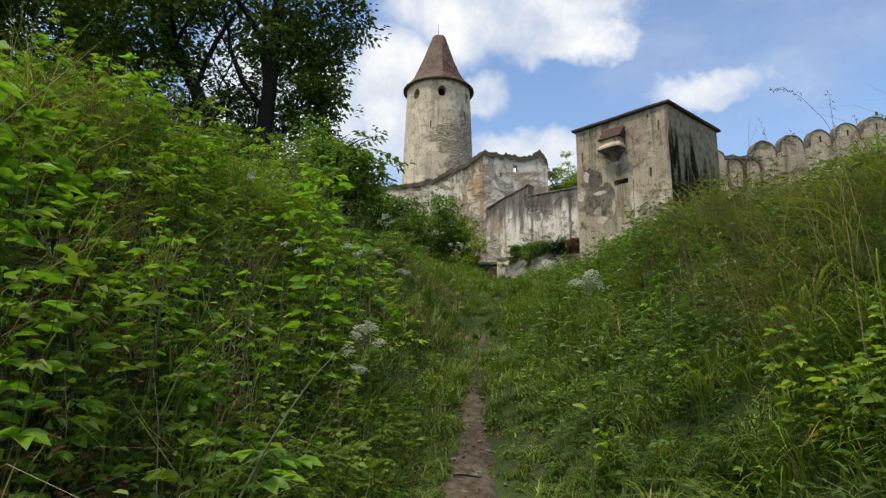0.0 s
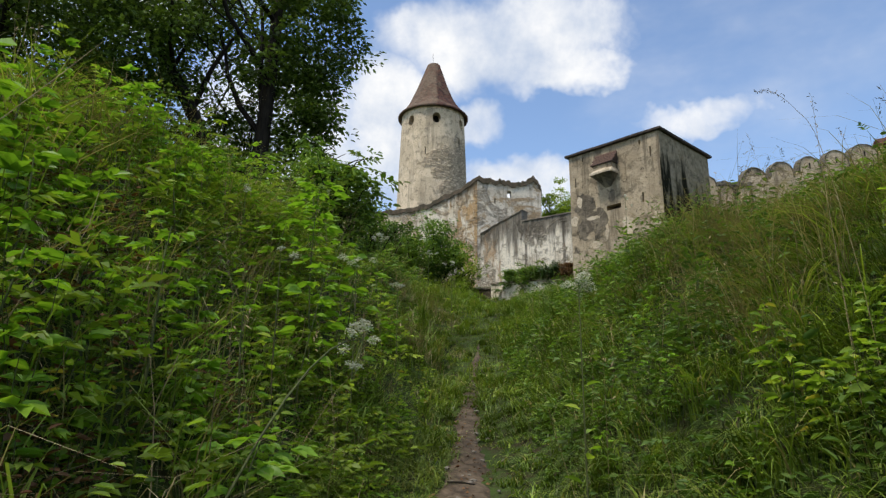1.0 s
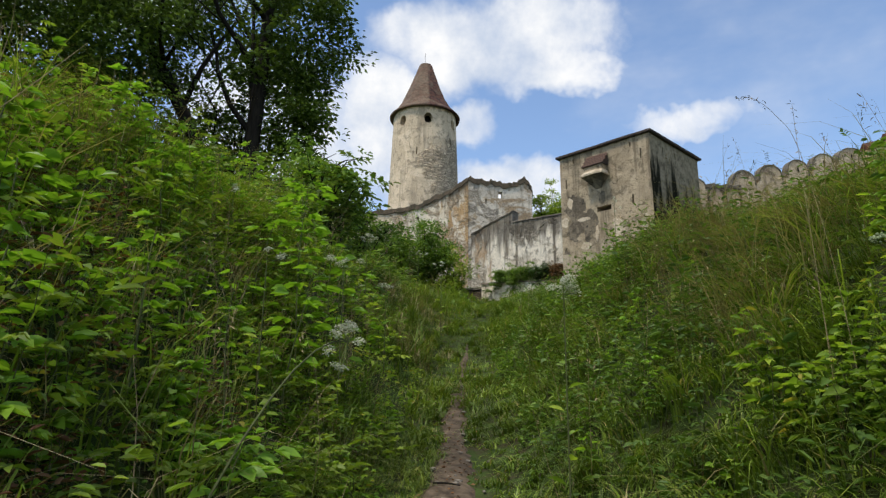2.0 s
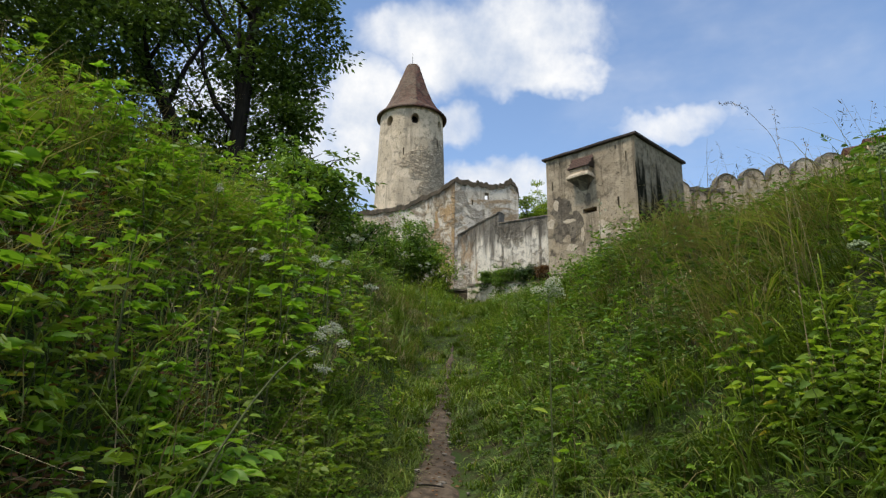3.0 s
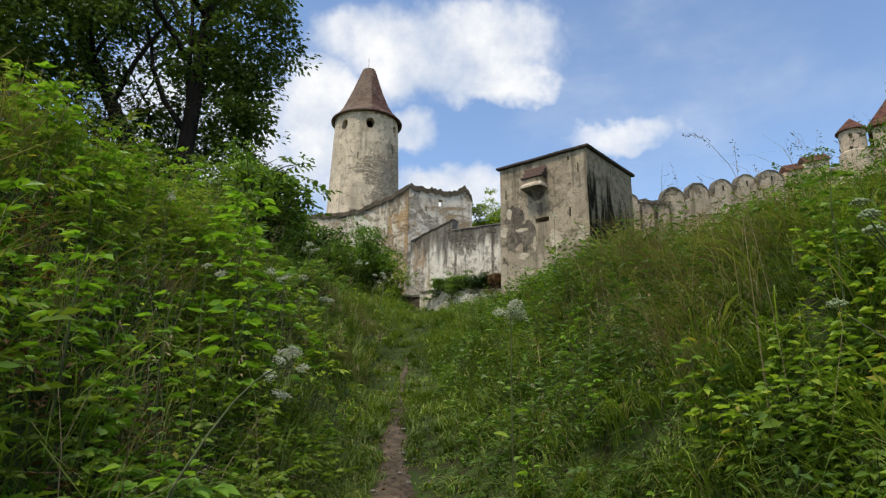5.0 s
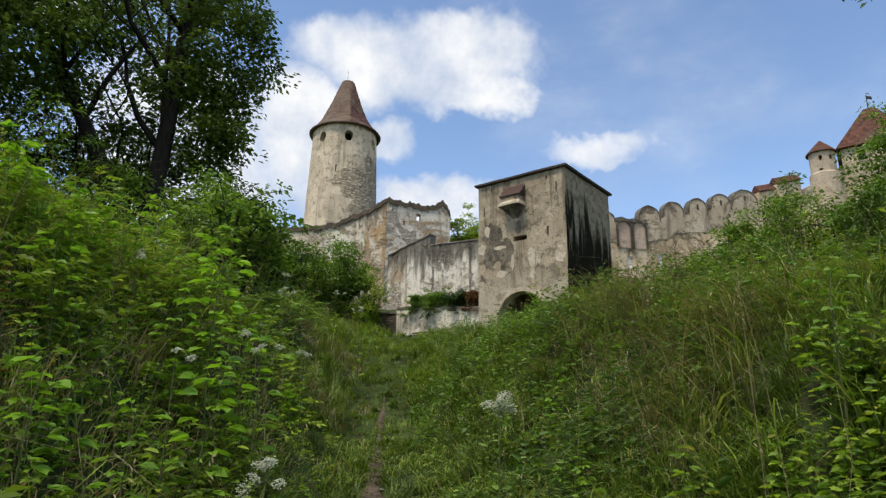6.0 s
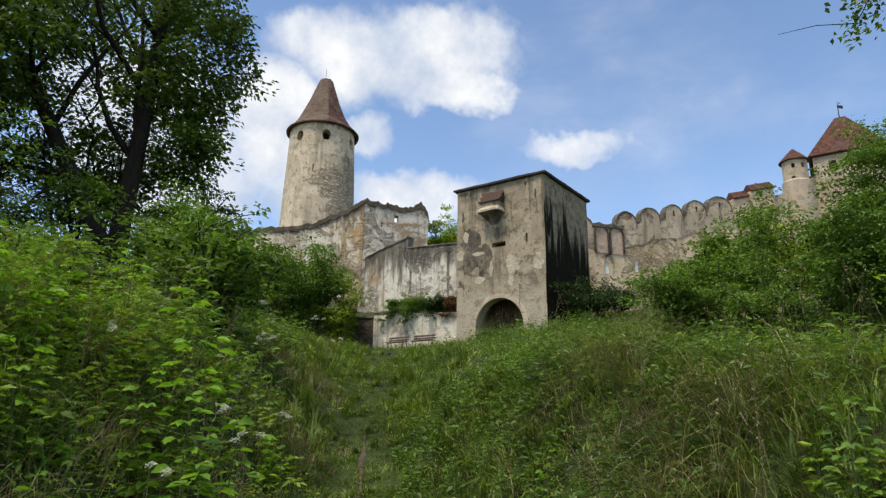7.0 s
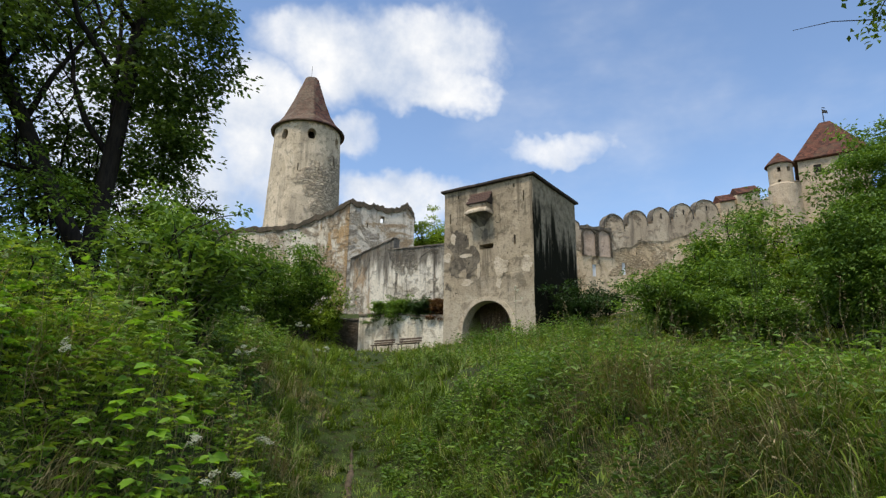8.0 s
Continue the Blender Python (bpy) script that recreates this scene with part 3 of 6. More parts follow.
for row in range(5):
    for col in range(8):
        u, f = 3.02 - 0.82 + (col + 0.5) * 0.205 + (0.05 if row % 2 else -0.05), (row + 0.5) / 5
        m = Matrix.Translation(gate_front(u, 17.14 + 0.86 * f, -0.68 + 0.66 * f)) @ Matrix.Rotation(math.atan2(GU.y, GU.x), 4, "Z") @ Matrix.Rotation(radians(50 + 3 * noise.noise((row, col, 0))), 4, "X")
        if tile_mesh is None:
            bm = bmesh.new()
            box(bm, Matrix.Identity(4), 0.195, 0.29, 0.03, 0.006)
            t = part("roof_tile", bm, M_TILE_PIECE)
            tile_mesh = t.data
        else:
            t = new("roof_tile", tile_mesh)
        t.parent = bay
        t.matrix_local = m
bm = bmesh.new()
vs = [bm.verts.new(gate_front(3.02 + a * 0.8, z, d)) for a in (-1, 1) for z, d in ((17.08, -0.7), (17.98, -0.02), (17.08, 0.0))]
for f in ((0, 1, 2), (5, 4, 3), (0, 3, 4, 1), (0, 2, 5, 3)):
    bm.faces.new([vs[j] for j in f])
part("pent_roof", bm, M_SLATE, bay)


def blot(parent, fn, u, z, ru, rz, mat, seed, label, d=-0.012, name="plaster_patch"):
    """A patch of plaster with a ragged edge, a little proud of the wall."""
    b = bmesh.new()
    n_ = 54
    front = [b.verts.new(fn(u + ru * math.cos(q) * (1 + wavy(math.cos(q) * 2 + math.sin(q) * 3, seed, 0.42) + wavy(q * 6, seed + 2, 0.10)), z + rz * math.sin(q) * (1 + wavy(math.sin(q) * 2.3 + math.cos(q), seed + 9, 0.42) + wavy(q * 7, seed + 6, 0.10)), d)) for q in [2 * math.pi * j / n_ for j in range(n_)]]
    back = [b.verts.new(Vector(v.co) + (Vector(fn(u, z, 0.05)) - Vector(fn(u, z, 0.0)))) for v in front]
    b.faces.new(front)
    for j in range(n_):
        b.faces.new((front[j], front[(j + 1) % n_], back[(j + 1) % n_], back[j]))
    return under(parent, part(name, b, mat, label=label))


for k, (u, z, a, c, mat, lab) in enumerate([
        (4.43, 12.75, 0.52, 0.62, M_PATCH, "pale patch of newer plaster"), (6.28, 12.62, 0.38, 0.5, M_PATCH, "pale patch of newer plaster"),
        (4.25, 11.65, 0.2, 0.35, M_PATCH, "pale patch of newer plaster"), (0.75, 15.1, 0.22, 0.42, M_PATCH, "pale patch of newer plaster"),
        (1.75, 13.75, 0.5, 0.14, M_PATCH, "pale patch of newer plaster"), (0.28, 13.8, 0.3, 0.3, M_PATCH, "pale patch of newer plaster"),
        (1.85, 11.85, 0.42, 0.22, M_PATCH, "pale patch of newer plaster"), (2.75, 12.55, 0.14, 0.5, M_PATCH, "pale patch of newer plaster")]):
    blot(gate, gate_front, u, z, a, c, mat, k + 1, lab, -0.022)
blot(gate, gate_front, 1.5, 13.05, 1.15, 1.15, M_SOOT, 21, "dark bare stone where plaster has fallen", -0.010, "bare_patch")
blot(gate, gate_front, 1.15, 14.75, 0.75, 1.0, M_SOOT, 25, "dark bare stone where plaster has fallen", -0.014, "bare_patch")
blot(gate, gate_front, 0.35, 11.3, 0.3, 0.6, M_SOOT, 28, "dark bare stone where plaster has fallen", -0.008, "bare_patch")

blot(gate, gate_front, 3.25, 14.95, 0.26, 0.42, M_SOOT, 33, "sooty drip stain below the bay", -0.006, "drip_stain")
blot(gate, gate_front, 2.3, 13.5, 0.5, 0.9, M_SOOT, 35, "sooty drip stain on the plaster", -0.005, "drip_stain")

# ---------- round tower ----------
TX, TY = -1.24, 75.2
tower = thing("round_tower", "tall round castle tower with steep brown tiled roof", "tower", (TX, TY, 8.0))
TOP = 37.25


def tower_place(q, z, d):
    r = 4.62 - 0.62 * (z - 20) / 17.0 - d
    a = radians(q)
    bulge = 0.04 * noise.noise((math.sin(a) * 3, math.cos(a) * 3, z * 0.25))
    return (TX + (r + bulge) * math.sin(a), TY - (r + bulge) * math.cos(a), z)


win_q = [-127, -84, -41, 7, 62, 110, 160]
edges = [q + o for q in win_q for o in (-7.2, -6.0, -3.8, 3.8, 6.0, 7.2)] + [-12.5, -10.5, 50.0, 54.0, -60, -58.5, 33, 34.5]
qs = stations(-180, 180, 5.0, *edges)
rows_z = [8, 14, 20, 24, 27, 29.6, 30.75, 31.7, 32.4, 33.5, 34.6, 34.95, 35.10, 35.35, 35.90, 36.12, 36.28, TOP]
holes = set()
for i, (a, c) in enumerate(zip(qs, qs[1:])):
    mid = (a + c) / 2
    off = min(abs(mid - q) for q in win_q)
    if off < 7.2:
        holes |= {(i, 13)} | ({(i, 12), (i, 14)} if off < 6.0 else set()) | ({(i, 11), (i, 15)} if off < 3.8 else set())
    if -12.5 < mid < -10.5:
        holes |= {(i, 6)}
    if 50 < mid < 54:
        holes |= {(i, 8)}
bm = bmesh.new()
grid_wall(bm, qs, [rows_z for _ in qs], holes, tower_place, 0.9)
bmesh.ops.remove_doubles(bm, verts=bm.verts, dist=0.0005)
under(tower, part("wall", bm, M_TOWER, label="weathered beige plaster with bare rubble showing"))
# added dark drum: blocks light through the loft so the windows read black
bm = bmesh.new()
bmesh.ops.create_cone(bm, cap_ends=True, segments=32, radius1=2.75, radius2=2.75, depth=4.2, matrix=Matrix.Translation((TX, TY, 35.2)))
under(tower, part("loft_blackout", bm, M_GLOOM, label="dark drum added inside the tower top to blacken the windows"))
# steep roof: round at the eaves, faceted towards a short ridge
bm = bmesh.new()
N = 64
lev = []
for r, z, k in ((4.15, TOP - 0.1, 0), (4.50, TOP - 0.14, 0), (4.52, TOP, 0.0), (3.82, TOP + 0.75, 0.4), (3.1, TOP + 1.9, 1.0), (2.05, TOP + 4.35, 1.0), (0.62, TOP + 7.75, 1.0), (0.45, TOP + 8.0, 1.0)):
    ring = []
    for j in range(N):
        a = 2 * math.pi * j / N + radians(11)
        seg = math.pi / 4
        loc = (a - radians(11)) % seg - seg / 2
        oct_r = math.cos(seg / 2) / math.cos(loc)
        rr = r * ((1 - k) + k * oct_r)
        x, y = rr * math.sin(a), -rr * math.cos(a)
        if z > TOP + 5:
            x *= 1.35
            y *= 0.55
        ring.append(bm.verts.new((TX + x, TY + y, z)))
    lev.append(ring)
for r0, r1 in zip(lev, lev[1:]):
    for j in range(N):
        bm.faces.new((r0[j], r0[(j + 1) % N], r1[(j + 1) % N], r1[j]))
bm.faces.new(lev[-1])
under(tower, part("roof", bm, M_ROOF, label="steep weathered brown tile roof"))
bm = bmesh.new()
tube(bm, [(TX - 0.1, TY, TOP + 7.9), (TX - 0.1, TY, TOP + 9.6)], [0.035, 0.02], 6)
under(tower, part("lightning_rod", bm, M_STEEL))


# ---------- ruined range and curtain walls ----------
def straight(P, Q, flip=1.0):
    P, Q = Vector(P), Vector(Q)
    d = (Q - P).normalized()
    nrm = Vector((-d.y, d.x)) * flip
    return (lambda u, z, dep: (P.x + d.x * u + nrm.x * dep, P.y + d.y * u + nrm.y * dep, z)), (Q - P).length


def ragged_wall(name, label, P, Q, base, tops, mat, thick=0.9, windows=(), step=0.35, amp=0.12, seed=1, cap_high=1.0, cap_mat=None):
    """A wall from P to Q whose top follows (u, z) stations with a broken edge; windows are (u0, u1, z0, z1)."""
    fn, length = straight(P, Q)
    extra = [e for a, c, _, _ in windows for e in (a, c)] + [u for u, _ in tops if 0 < u < length]
    us_ = stations(0, length, step, *extra)
    tu, tz = [t[0] for t in tops], [t[1] for t in tops]
    top = [float(np.interp(u, tu, tz)) + wavy(u, seed, amp, 1.6) for u in us_]
    levels = sorted({z for _, _, a, c in windows for z in (a, c)})
    lo = min(top) - 0.3
    lv_ = [z for z in levels if z < lo]
    zz_ = [[base] + [base + (lo - base) * 0.5] * (0 if lv_ else 1) + lv_ + [t] for t in top]
    hs = set()
    for a, c, z0, z1 in windows:
        for i in range(len(us_) - 1):
            if a < (us_[i] + us_[i + 1]) / 2 < c:
                for k in range(len(zz_[0]) - 1):
                    zm = (zz_[i][k] + zz_[i][k + 1]) / 2
                    if z0 <= zm <= z1 and zz_[i][k + 1] <= z1 + 0.01:
                        hs.add((i, k))
    b = bmesh.new()
    grid_wall(b, us_, zz_, hs, fn, thick)
    ob = part(name, b, mat)
    tagged(ob, label, "wall")
    cap = bmesh.new()
    ring_a = []
    for u, t in zip(us_, top):
        ring_a.append([cap.verts.new(fn(u, t + dz * cap_high + wavy(u, seed + 4 + j, 0.03 + 0.09 * (cap_high - 1), 2.3), dd - wavy(u, seed + 8, 0.04 * (cap_high - 1), 2.2))) for j, (dz, dd) in enumerate(((-0.02 - 0.08 * (cap_high - 1), -0.05 - 0.04 * cap_high), (0.10, -0.05), (0.16, thick * 0.5), (0.10, thick + 0.05), (-0.02, thick + 0.07)))])
    for a, c in zip(ring_a, ring_a[1:]):
        for j in range(4):
            cap.faces.new((a[j], a[j + 1], c[j + 1], c[j]))
        cap.faces.new((a[4], a[0], c[0], c[4]))
    cap.faces.new(ring_a[0])
    cap.faces.new(ring_a[-1][::-1])
    part("coping", cap, cap_mat or M_COPING, ob, "blackened broken wall crest")
    return ob


ruin = ragged_wall("ruin_wall", "roofless ruined wall of pale plaster with a window hole", (3.7, 62.82), (10.45, 63.22), 9.0,
                   [(0, 24.75), (0.5, 24.6), (1.1, 24.35), (2.4, 24.45), (2.9, 24.15), (3.8, 24.1), (5.0, 24.3), (5.9, 24.75), (6.4, 24.55), (6.75, 23.6)], M_RUIN,
                   0.9, windows=((3.15, 3.6, 22.62, 23.36), (1.78, 1.92, 22.0, 22.5)), amp=0.34, seed=2, step=0.2, cap_high=2.4, cap_mat=M_CREST)
ragged_wall("ruin_return_wall", "broken end wall of the roofless range", (10.45, 63.25), (11.2, 69.5), 9.0, [(0, 23.5), (2, 22.8), (6.3, 22.0)], M_RUIN, 0.8, seed=5)
ragged_wall("ochre_wall", "long wall of ochre rubble with fallen plaster", (-14.0, 69.2), (3.66, 62.86), 8.0,
            [(0, 21.7), (6.0, 21.75), (11.0, 21.9), (13.6, 22.2), (15.2, 22.9), (16.4, 23.3), (17.5, 23.9), (18.8, 24.75)], M_OCHRE, 0.9,
            windows=((15.2, 15.55, 21.0, 21.45), (13.0, 13.3, 20.6, 21.0), (17.0, 17.3, 21.0, 21.45)), amp=0.2, seed=3, step=0.22, cap_high=2.3, cap_mat=M_CREST)
ragged_wall("ramp_wall", "streaked curtain wall rising in a ramp to a step", (3.85, 60.55), (7.55, 57.32), 9.0, [(0, 17.95), (1.2, 18.3), (2.6, 18.75), (4.0, 19.15), (4.9, 19.4)], M_CURTAIN, 1.0, amp=0.07, seed=7)
ragged_wall("curtain_wall", "streaked curtain wall with dark coping beside the gatehouse", (7.56, 57.31), (13.2, 52.4), 9.0, [(0, 18.35), (7.5, 18.1)], M_CURTAIN, 1.0, amp=0.02, seed=8)
ragged_wall("far_wall", "distant low dark rubble wall behind the curtain", (10.6, 66.0), (20.0, 62.0), 9.0, [(0, 20.9), (12, 20.9)], M_BARE, 0.6, amp=0.1, seed=9)
RW0, RW1 = GA - GU * 7.75 + GV * 0.25, GA - GU * 0.02 + GV * 0.25
ragged_wall("retaining_wall", "low retaining wall of flaking pale plaster", tuple(RW0), tuple(RW1), 6.5, [(0, 10.5), (4, 10.2), (7.75, 9.8)], M_LOW, 0.7, amp=0.06, seed=11)
RW2 = Vector((-3.0, 53.5))
ragged_wall("garden_wall", "low dark weathered stone wall", tuple(RW2), tuple(RW0 - GU * 0.02), 6.0, [(0, 10.2), (7, 10.3), (9.5, 10.1)], M_BARE, 0.6, amp=0.1, seed=12)
# earth terrace between the low wall and the curtain
bm = bmesh.new()
tv = [bm.verts.new(p) for p in ((RW0.x, RW0.y + 0.5, 10.0), (RW1.x + 0.3, RW1.y + 0.6, 9.4), (13.4, 46.5, 10.5), (13.4, 53.0, 12.5), (3.8, 61.5, 12.8), (-8.0, 64.5, 12.0), (RW2.x, RW2.y + 0.4, 9.8))]
tl = [bm.verts.new((v.co.x, v.co.y, 5.5)) for v in tv]
bm.faces.new(tv)
for j in range(len(tv)):
    bm.faces.new((tv[j], tv[(j + 1) % len(tv)], tl[(j + 1) % len(tv)], tl[j]))
tagged(part("terrace", bm, M_GROUND), "raised grassy terrace behind the low wall", "terrace", kind="structure")

# ---------- battlemented wall ----------
bw_dir = Vector((1, 0.0683)).normalized()
bw_n = Vector((-bw_dir.y, bw_dir.x))
bw_at = lambda x, z, d: (x + bw_n.x * d, 48.6 + 0.0683 * (x - 22.2) + bw_n.y * d, z)
bwall = thing("battlement_wall", "long castle wall with rounded battlements and bare rubble", "wall", (22.2, 48.6, 9.0))
xs = stations(18.0, 43.2, 0.5, 23.32, 23.70, 26.17, 26.55)
wtop = lambda x: float(np.interp(x, [18, 24.5, 26.8, 29.2, 31.6, 34.1, 36.5, 38.8, 41.7, 43.2], [18.7, 19.0, 19.6, 20.1, 20.6, 21.3, 21.95, 22.4, 23.7, 24.5]))
rowsz = [[8.5, 13.0, 14.9, 15.25, 15.65, 15.95, 16.35, wtop(x) - 1.4, wtop(x)] for x in xs]
holes = set()
for i, (a, c) in enumerate(zip(xs, xs[1:])):
    mid = (a + c) / 2
    if 23.32 < mid < 23.70:
        holes |= {(i, 2), (i, 3), (i, 4)}
    if 26.17 < mid < 26.55:
        holes |= {(i, 3), (i, 4), (i, 5)}
bm = bmesh.new()
grid_wall(bm, xs, rowsz, holes, bw_at, 0.8)
under(bwall, part("wall", bm, M_RUBBLE, label="bare yellowish rubble masonry"))
bm = bmesh.new()
grid_wall(bm, xs, [[wtop(x) - 1.7 + wavy(x, 4, 0.45, 0.8), wtop(x) + 0.02] for x in xs], set(), lambda x, z, d: bw_at(x, z, d - 0.05), 0.045)
under(bwall, part("plaster_band", bm, M_MERLON, label="remaining grey plaster below the battlements"))
for x0, x1, z0, z1 in ((23.32, 23.70, 14.9, 15.95), (26.17, 26.55, 15.25, 16.35)):
    bm = bmesh.new()
    grid_wall(bm, [x0, x1], [[z0, z1]] * 2, set(), lambda x, z, d: bw_at(x, z, d + 0.12), 0.05)
    under(bwall, part("shutter", bm, M_FRAME, label="white board closing a loophole"))
for k, (x0, x1, top) in enumerate(((20.3, 22.3, 19.75), (24.57, 26.64, 20.6), (26.95, 29.02, 21.2), (29.47, 31.43, 21.75), (31.75, 33.95, 22.4), (34.1, 36.75, 23.05))):
    mid, half, base = (x0 + x1) / 2, (x1 - x0) / 2 * 0.95, wtop((x0 + x1) / 2) - 0.02
    rise = top - base
    n_ = 15
    arc = [(mid - half, wtop(x0) - 0.25)] + [(mid - half * math.cos(q), base + rise * (0.06 + 0.94 * math.sin(q) ** 0.72) + wavy(q * 2, k, 0.05)) for q in np.linspace(0.0, math.pi, n_)] + [(mid + half, wtop(x1) - 0.25)]
    bm = bmesh.new()
    f0 = [bm.verts.new(bw_at(x, z, -0.055)) for x, z in arc]
    f1 = [bm.verts.new(bw_at(x, z, 0.6)) for x, z in arc]
    bm.faces.new(f0)
    bm.faces.new(f1[::-1])
    for j in range(len(arc)):
        bm.faces.new((f0[j], f1[j], f1[(j + 1) % len(arc)], f0[(j + 1) % len(arc)]))
    mer = under(bwall, part("merlon", bm, M_MERLON))
    bm = bmesh.new()
    ra = []
    for x, z in arc[1:-1]:
        ox, oz = (x - mid) / half, max(0.15, (z - base) / max(rise, 0.1))
        s_ = math.hypot(ox, oz)
        ra.append([bm.verts.new(bw_at(x + ox / s_ * o_, z + oz / s_ * o_, d_)) for o_, d_ in ((-0.03, -0.11), (0.06, -0.11), (0.08, 0.66), (-0.03, 0.66))])
    for a, c in zip(ra, ra[1:]):
        for j in range(4):
            bm.faces.new((a[j], a[(j + 1) % 4], c[(j + 1) % 4], c[j]))
    part("coping", bm, M_COPING, mer, "sooty rounded coping")
    if k in (3, 4, 5):
        # solid dark box painted as the shade inside a slit
        bm = bmesh.new()
        box(bm, Matrix.Translation(bw_at(mid, base + rise * 0.45, -0.03)), 0.13, 0.08, 0.5)
        part("loophole", bm, M_GLOOM, mer)
# blind twin niche over the wall, arched, pinkish
for k, mid in enumerate((23.05, 24.5)):
    n_ = 13
    half = 0.56
    arc = [(mid - half, 16.65)] + [(mid - half * math.cos(q), 18.45 + 0.5 * math.sin(q)) for q in np.linspace(0, math.pi, n_)] + [(mid + half, 16.65)]
    bm = bmesh.new()
    f0 = [bm.verts.new(bw_at(x, z, -0.09)) for x, z in arc]
    f1 = [bm.verts.new(bw_at(x, z, 0.1)) for x, z in arc]
    bm.faces.new(f0)
    for j in range(len(arc)):
        bm.faces.new((f0[j], f1[j], f1[(j + 1) % len(arc)], f0[(j + 1) % len(arc)]))
    nic = under(bwall, part("niche", bm, M_PINK, label="pinkish plastered blind arch"))
    bm = bmesh.new()
    ra = []
    for (x, z) in arc:
        ox, oz = (x - mid) / half, max(0.0, (z - 18.45) / 0.5)
        s_ = max(0.3, math.hypot(ox, oz))
        ra.append([bm.verts.new(bw_at(x + ox / s_ * o_, z + oz / s_ * o_, d_)) for o_, d_ in ((0.0, -0.05), (0.0, -0.2), (0.14, -0.2), (0.14, -0.05))])
    for a, c in zip(ra, ra[1:]):
        for j in range(3):
            bm.faces.new((a[j], a[j + 1], c[j + 1], c[j]))
    part("arch_band", bm, M_BARE, nic, "dark weathered arch moulding")
bm = bmesh.new()
grid_wall(bm, stations(22.3, 25.25, 0.3), [[18.95, 19.2 + abs(wavy(x, 3, 0.25, 1.2))] for x in stations(22.3, 25.25, 0.3)], set(), lambda x, z, d: bw_at(x, z, d - 0.18), 0.75)
under(bwall, part("niche_cornice", bm, M_COPING, label="dark crumbling cornice"))
# higher tiled stretches beyond
for x0, x1, z0, z1, t0, t1 in ((36.9, 38.7, 21.0, 23.0, 23.3, 23.75), (38.95, 41.65, 22.0, 24.0, 24.2, 24.9)):
    bm = bmesh.new()
    us_ = stations(x0, x1, 0.4)
    grid_wall(bm, us_, [[z0, float(np.interp(x, [x0, x1], [z1, z1 + t1 - t0]))] for x in us_], set(), lambda x, z, d: bw_at(x, z, d - 0.12), 0.95)
    mer = under(bwall, part("tiled_merlon", bm, M_RUBBLE))
    bm = bmesh.new()
    ra = []
    for x in us_:
        zt = float(np.interp(x, [x0, x1], [z1, z1 + t1 - t0]))
        ra.append([bm.verts.new(bw_at(x, zt + dz, d_)) for dz, d_ in ((-0.03, -0.3), (0.05, -0.34), (0.75, 0.35), (0.05, 1.0))])
    for a, c in zip(ra, ra[1:]):
        for j in range(4):
            bm.faces.new((a[j], a[(j + 1) % 4], c[(j + 1) % 4], c[j]))
    bm.faces.new(ra[0])
    bm.faces.new(ra[-1][::-1])
    part("tile_coping", bm, M_TILE, mer, "red tiled coping")

# ---------- turret and house at the far end ----------
turret = thing("corner_turret", "small round turret with red tiled cone and square windows", "turret", (44.9, 50.4, 9.0))
tur = lambda q, z, d: (44.9 + ((1.12 if z > 25.75 else 1.3) - d) * math.sin(radians(q)), 50.4 - ((1.12 if z > 25.75 else 1.3) - d) * math.cos(radians(q)), z)
qs = stations(-180, 180, 10, -48 - 8, -48 + 8, -10, 6, -60, -44)
rz_ = [9.0, 20.0, 25.6, 25.8, 26.05, 26.9, 27.35, 27.85]
hol = set()
for i, (a, c) in enumerate(zip(qs, qs[1:])):
    mid = (a + c) / 2
    if -56 < mid < -40 or -10 < mid < 6:
        hol.add((i, 5))
    if -60 < mid < -44:
        hol.add((i, 3))
bm = bmesh.new()
grid_wall(bm, qs, [rz_ for _ in qs], hol, tur, 0.3)
bmesh.ops.remove_doubles(bm, verts=bm.verts, dist=0.0005)
under(turret, part("wall", bm, M_KEEP))
bm = bmesh.new()
lev = [[bm.verts.new((44.9 + r * math.sin(2 * math.pi * j / 20), 50.4 - r * math.cos(2 * math.pi * j / 20), z)) for j in range(20)] for r, z in ((1.1, 27.8), (1.38, 27.78), (1.36, 27.88), (0.7, 28.6), (0.06, 29.25))]
for r0, r1 in zip(lev, lev[1:]):
    for j in range(20):
        bm.faces.new((r0[j], r0[(j + 1) % 20], r1[(j + 1) % 20], r1[j]))
under(turret, part("roof", bm, M_TILE, label="red tiled conical roof"))
house = thing("castle_house", "pale plastered castle house with steep red hipped roof", "house", (51.0, 55.0, 12.0))
HP = [Vector((48.9, 52.3)), Vector((53.2, 48.0)), Vector((58.0, 53.0)), Vector((53.6, 57.3))]
bm = bmesh.new()
bot = [bm.verts.new((p.x, p.y, 10)) for p in HP]
top = [bm.verts.new((p.x, p.y, 29.58)) for p in HP]
for j in range(4):
    bm.faces.new((bot[j], bot[(j + 1) % 4], top[(j + 1) % 4], top[j]))
bm.faces.new(top)
under(house, part("wall", bm, M_KEEP))
hc = sum(HP, Vector((0, 0))) / 4
bm = bmesh.new()
lv = []
for k, z in ((1.10, 29.5), (1.12, 29.6), (0.95, 30.5), (0.16, 34.6)):
    lv.append([bm.verts.new((hc.x + (p.x - hc.x) * k, hc.y + (p.y - hc.y) * k, z)) for p in HP])
for r0, r1 in zip(lv, lv[1:]):
    for j in range(4):
        bm.faces.new((r0[j], r0[(j + 1) % 4], r1[(j + 1) % 4], r1[j]))
bm.faces.new(lv[-1])
bm.faces.new(lv[0][::-1])
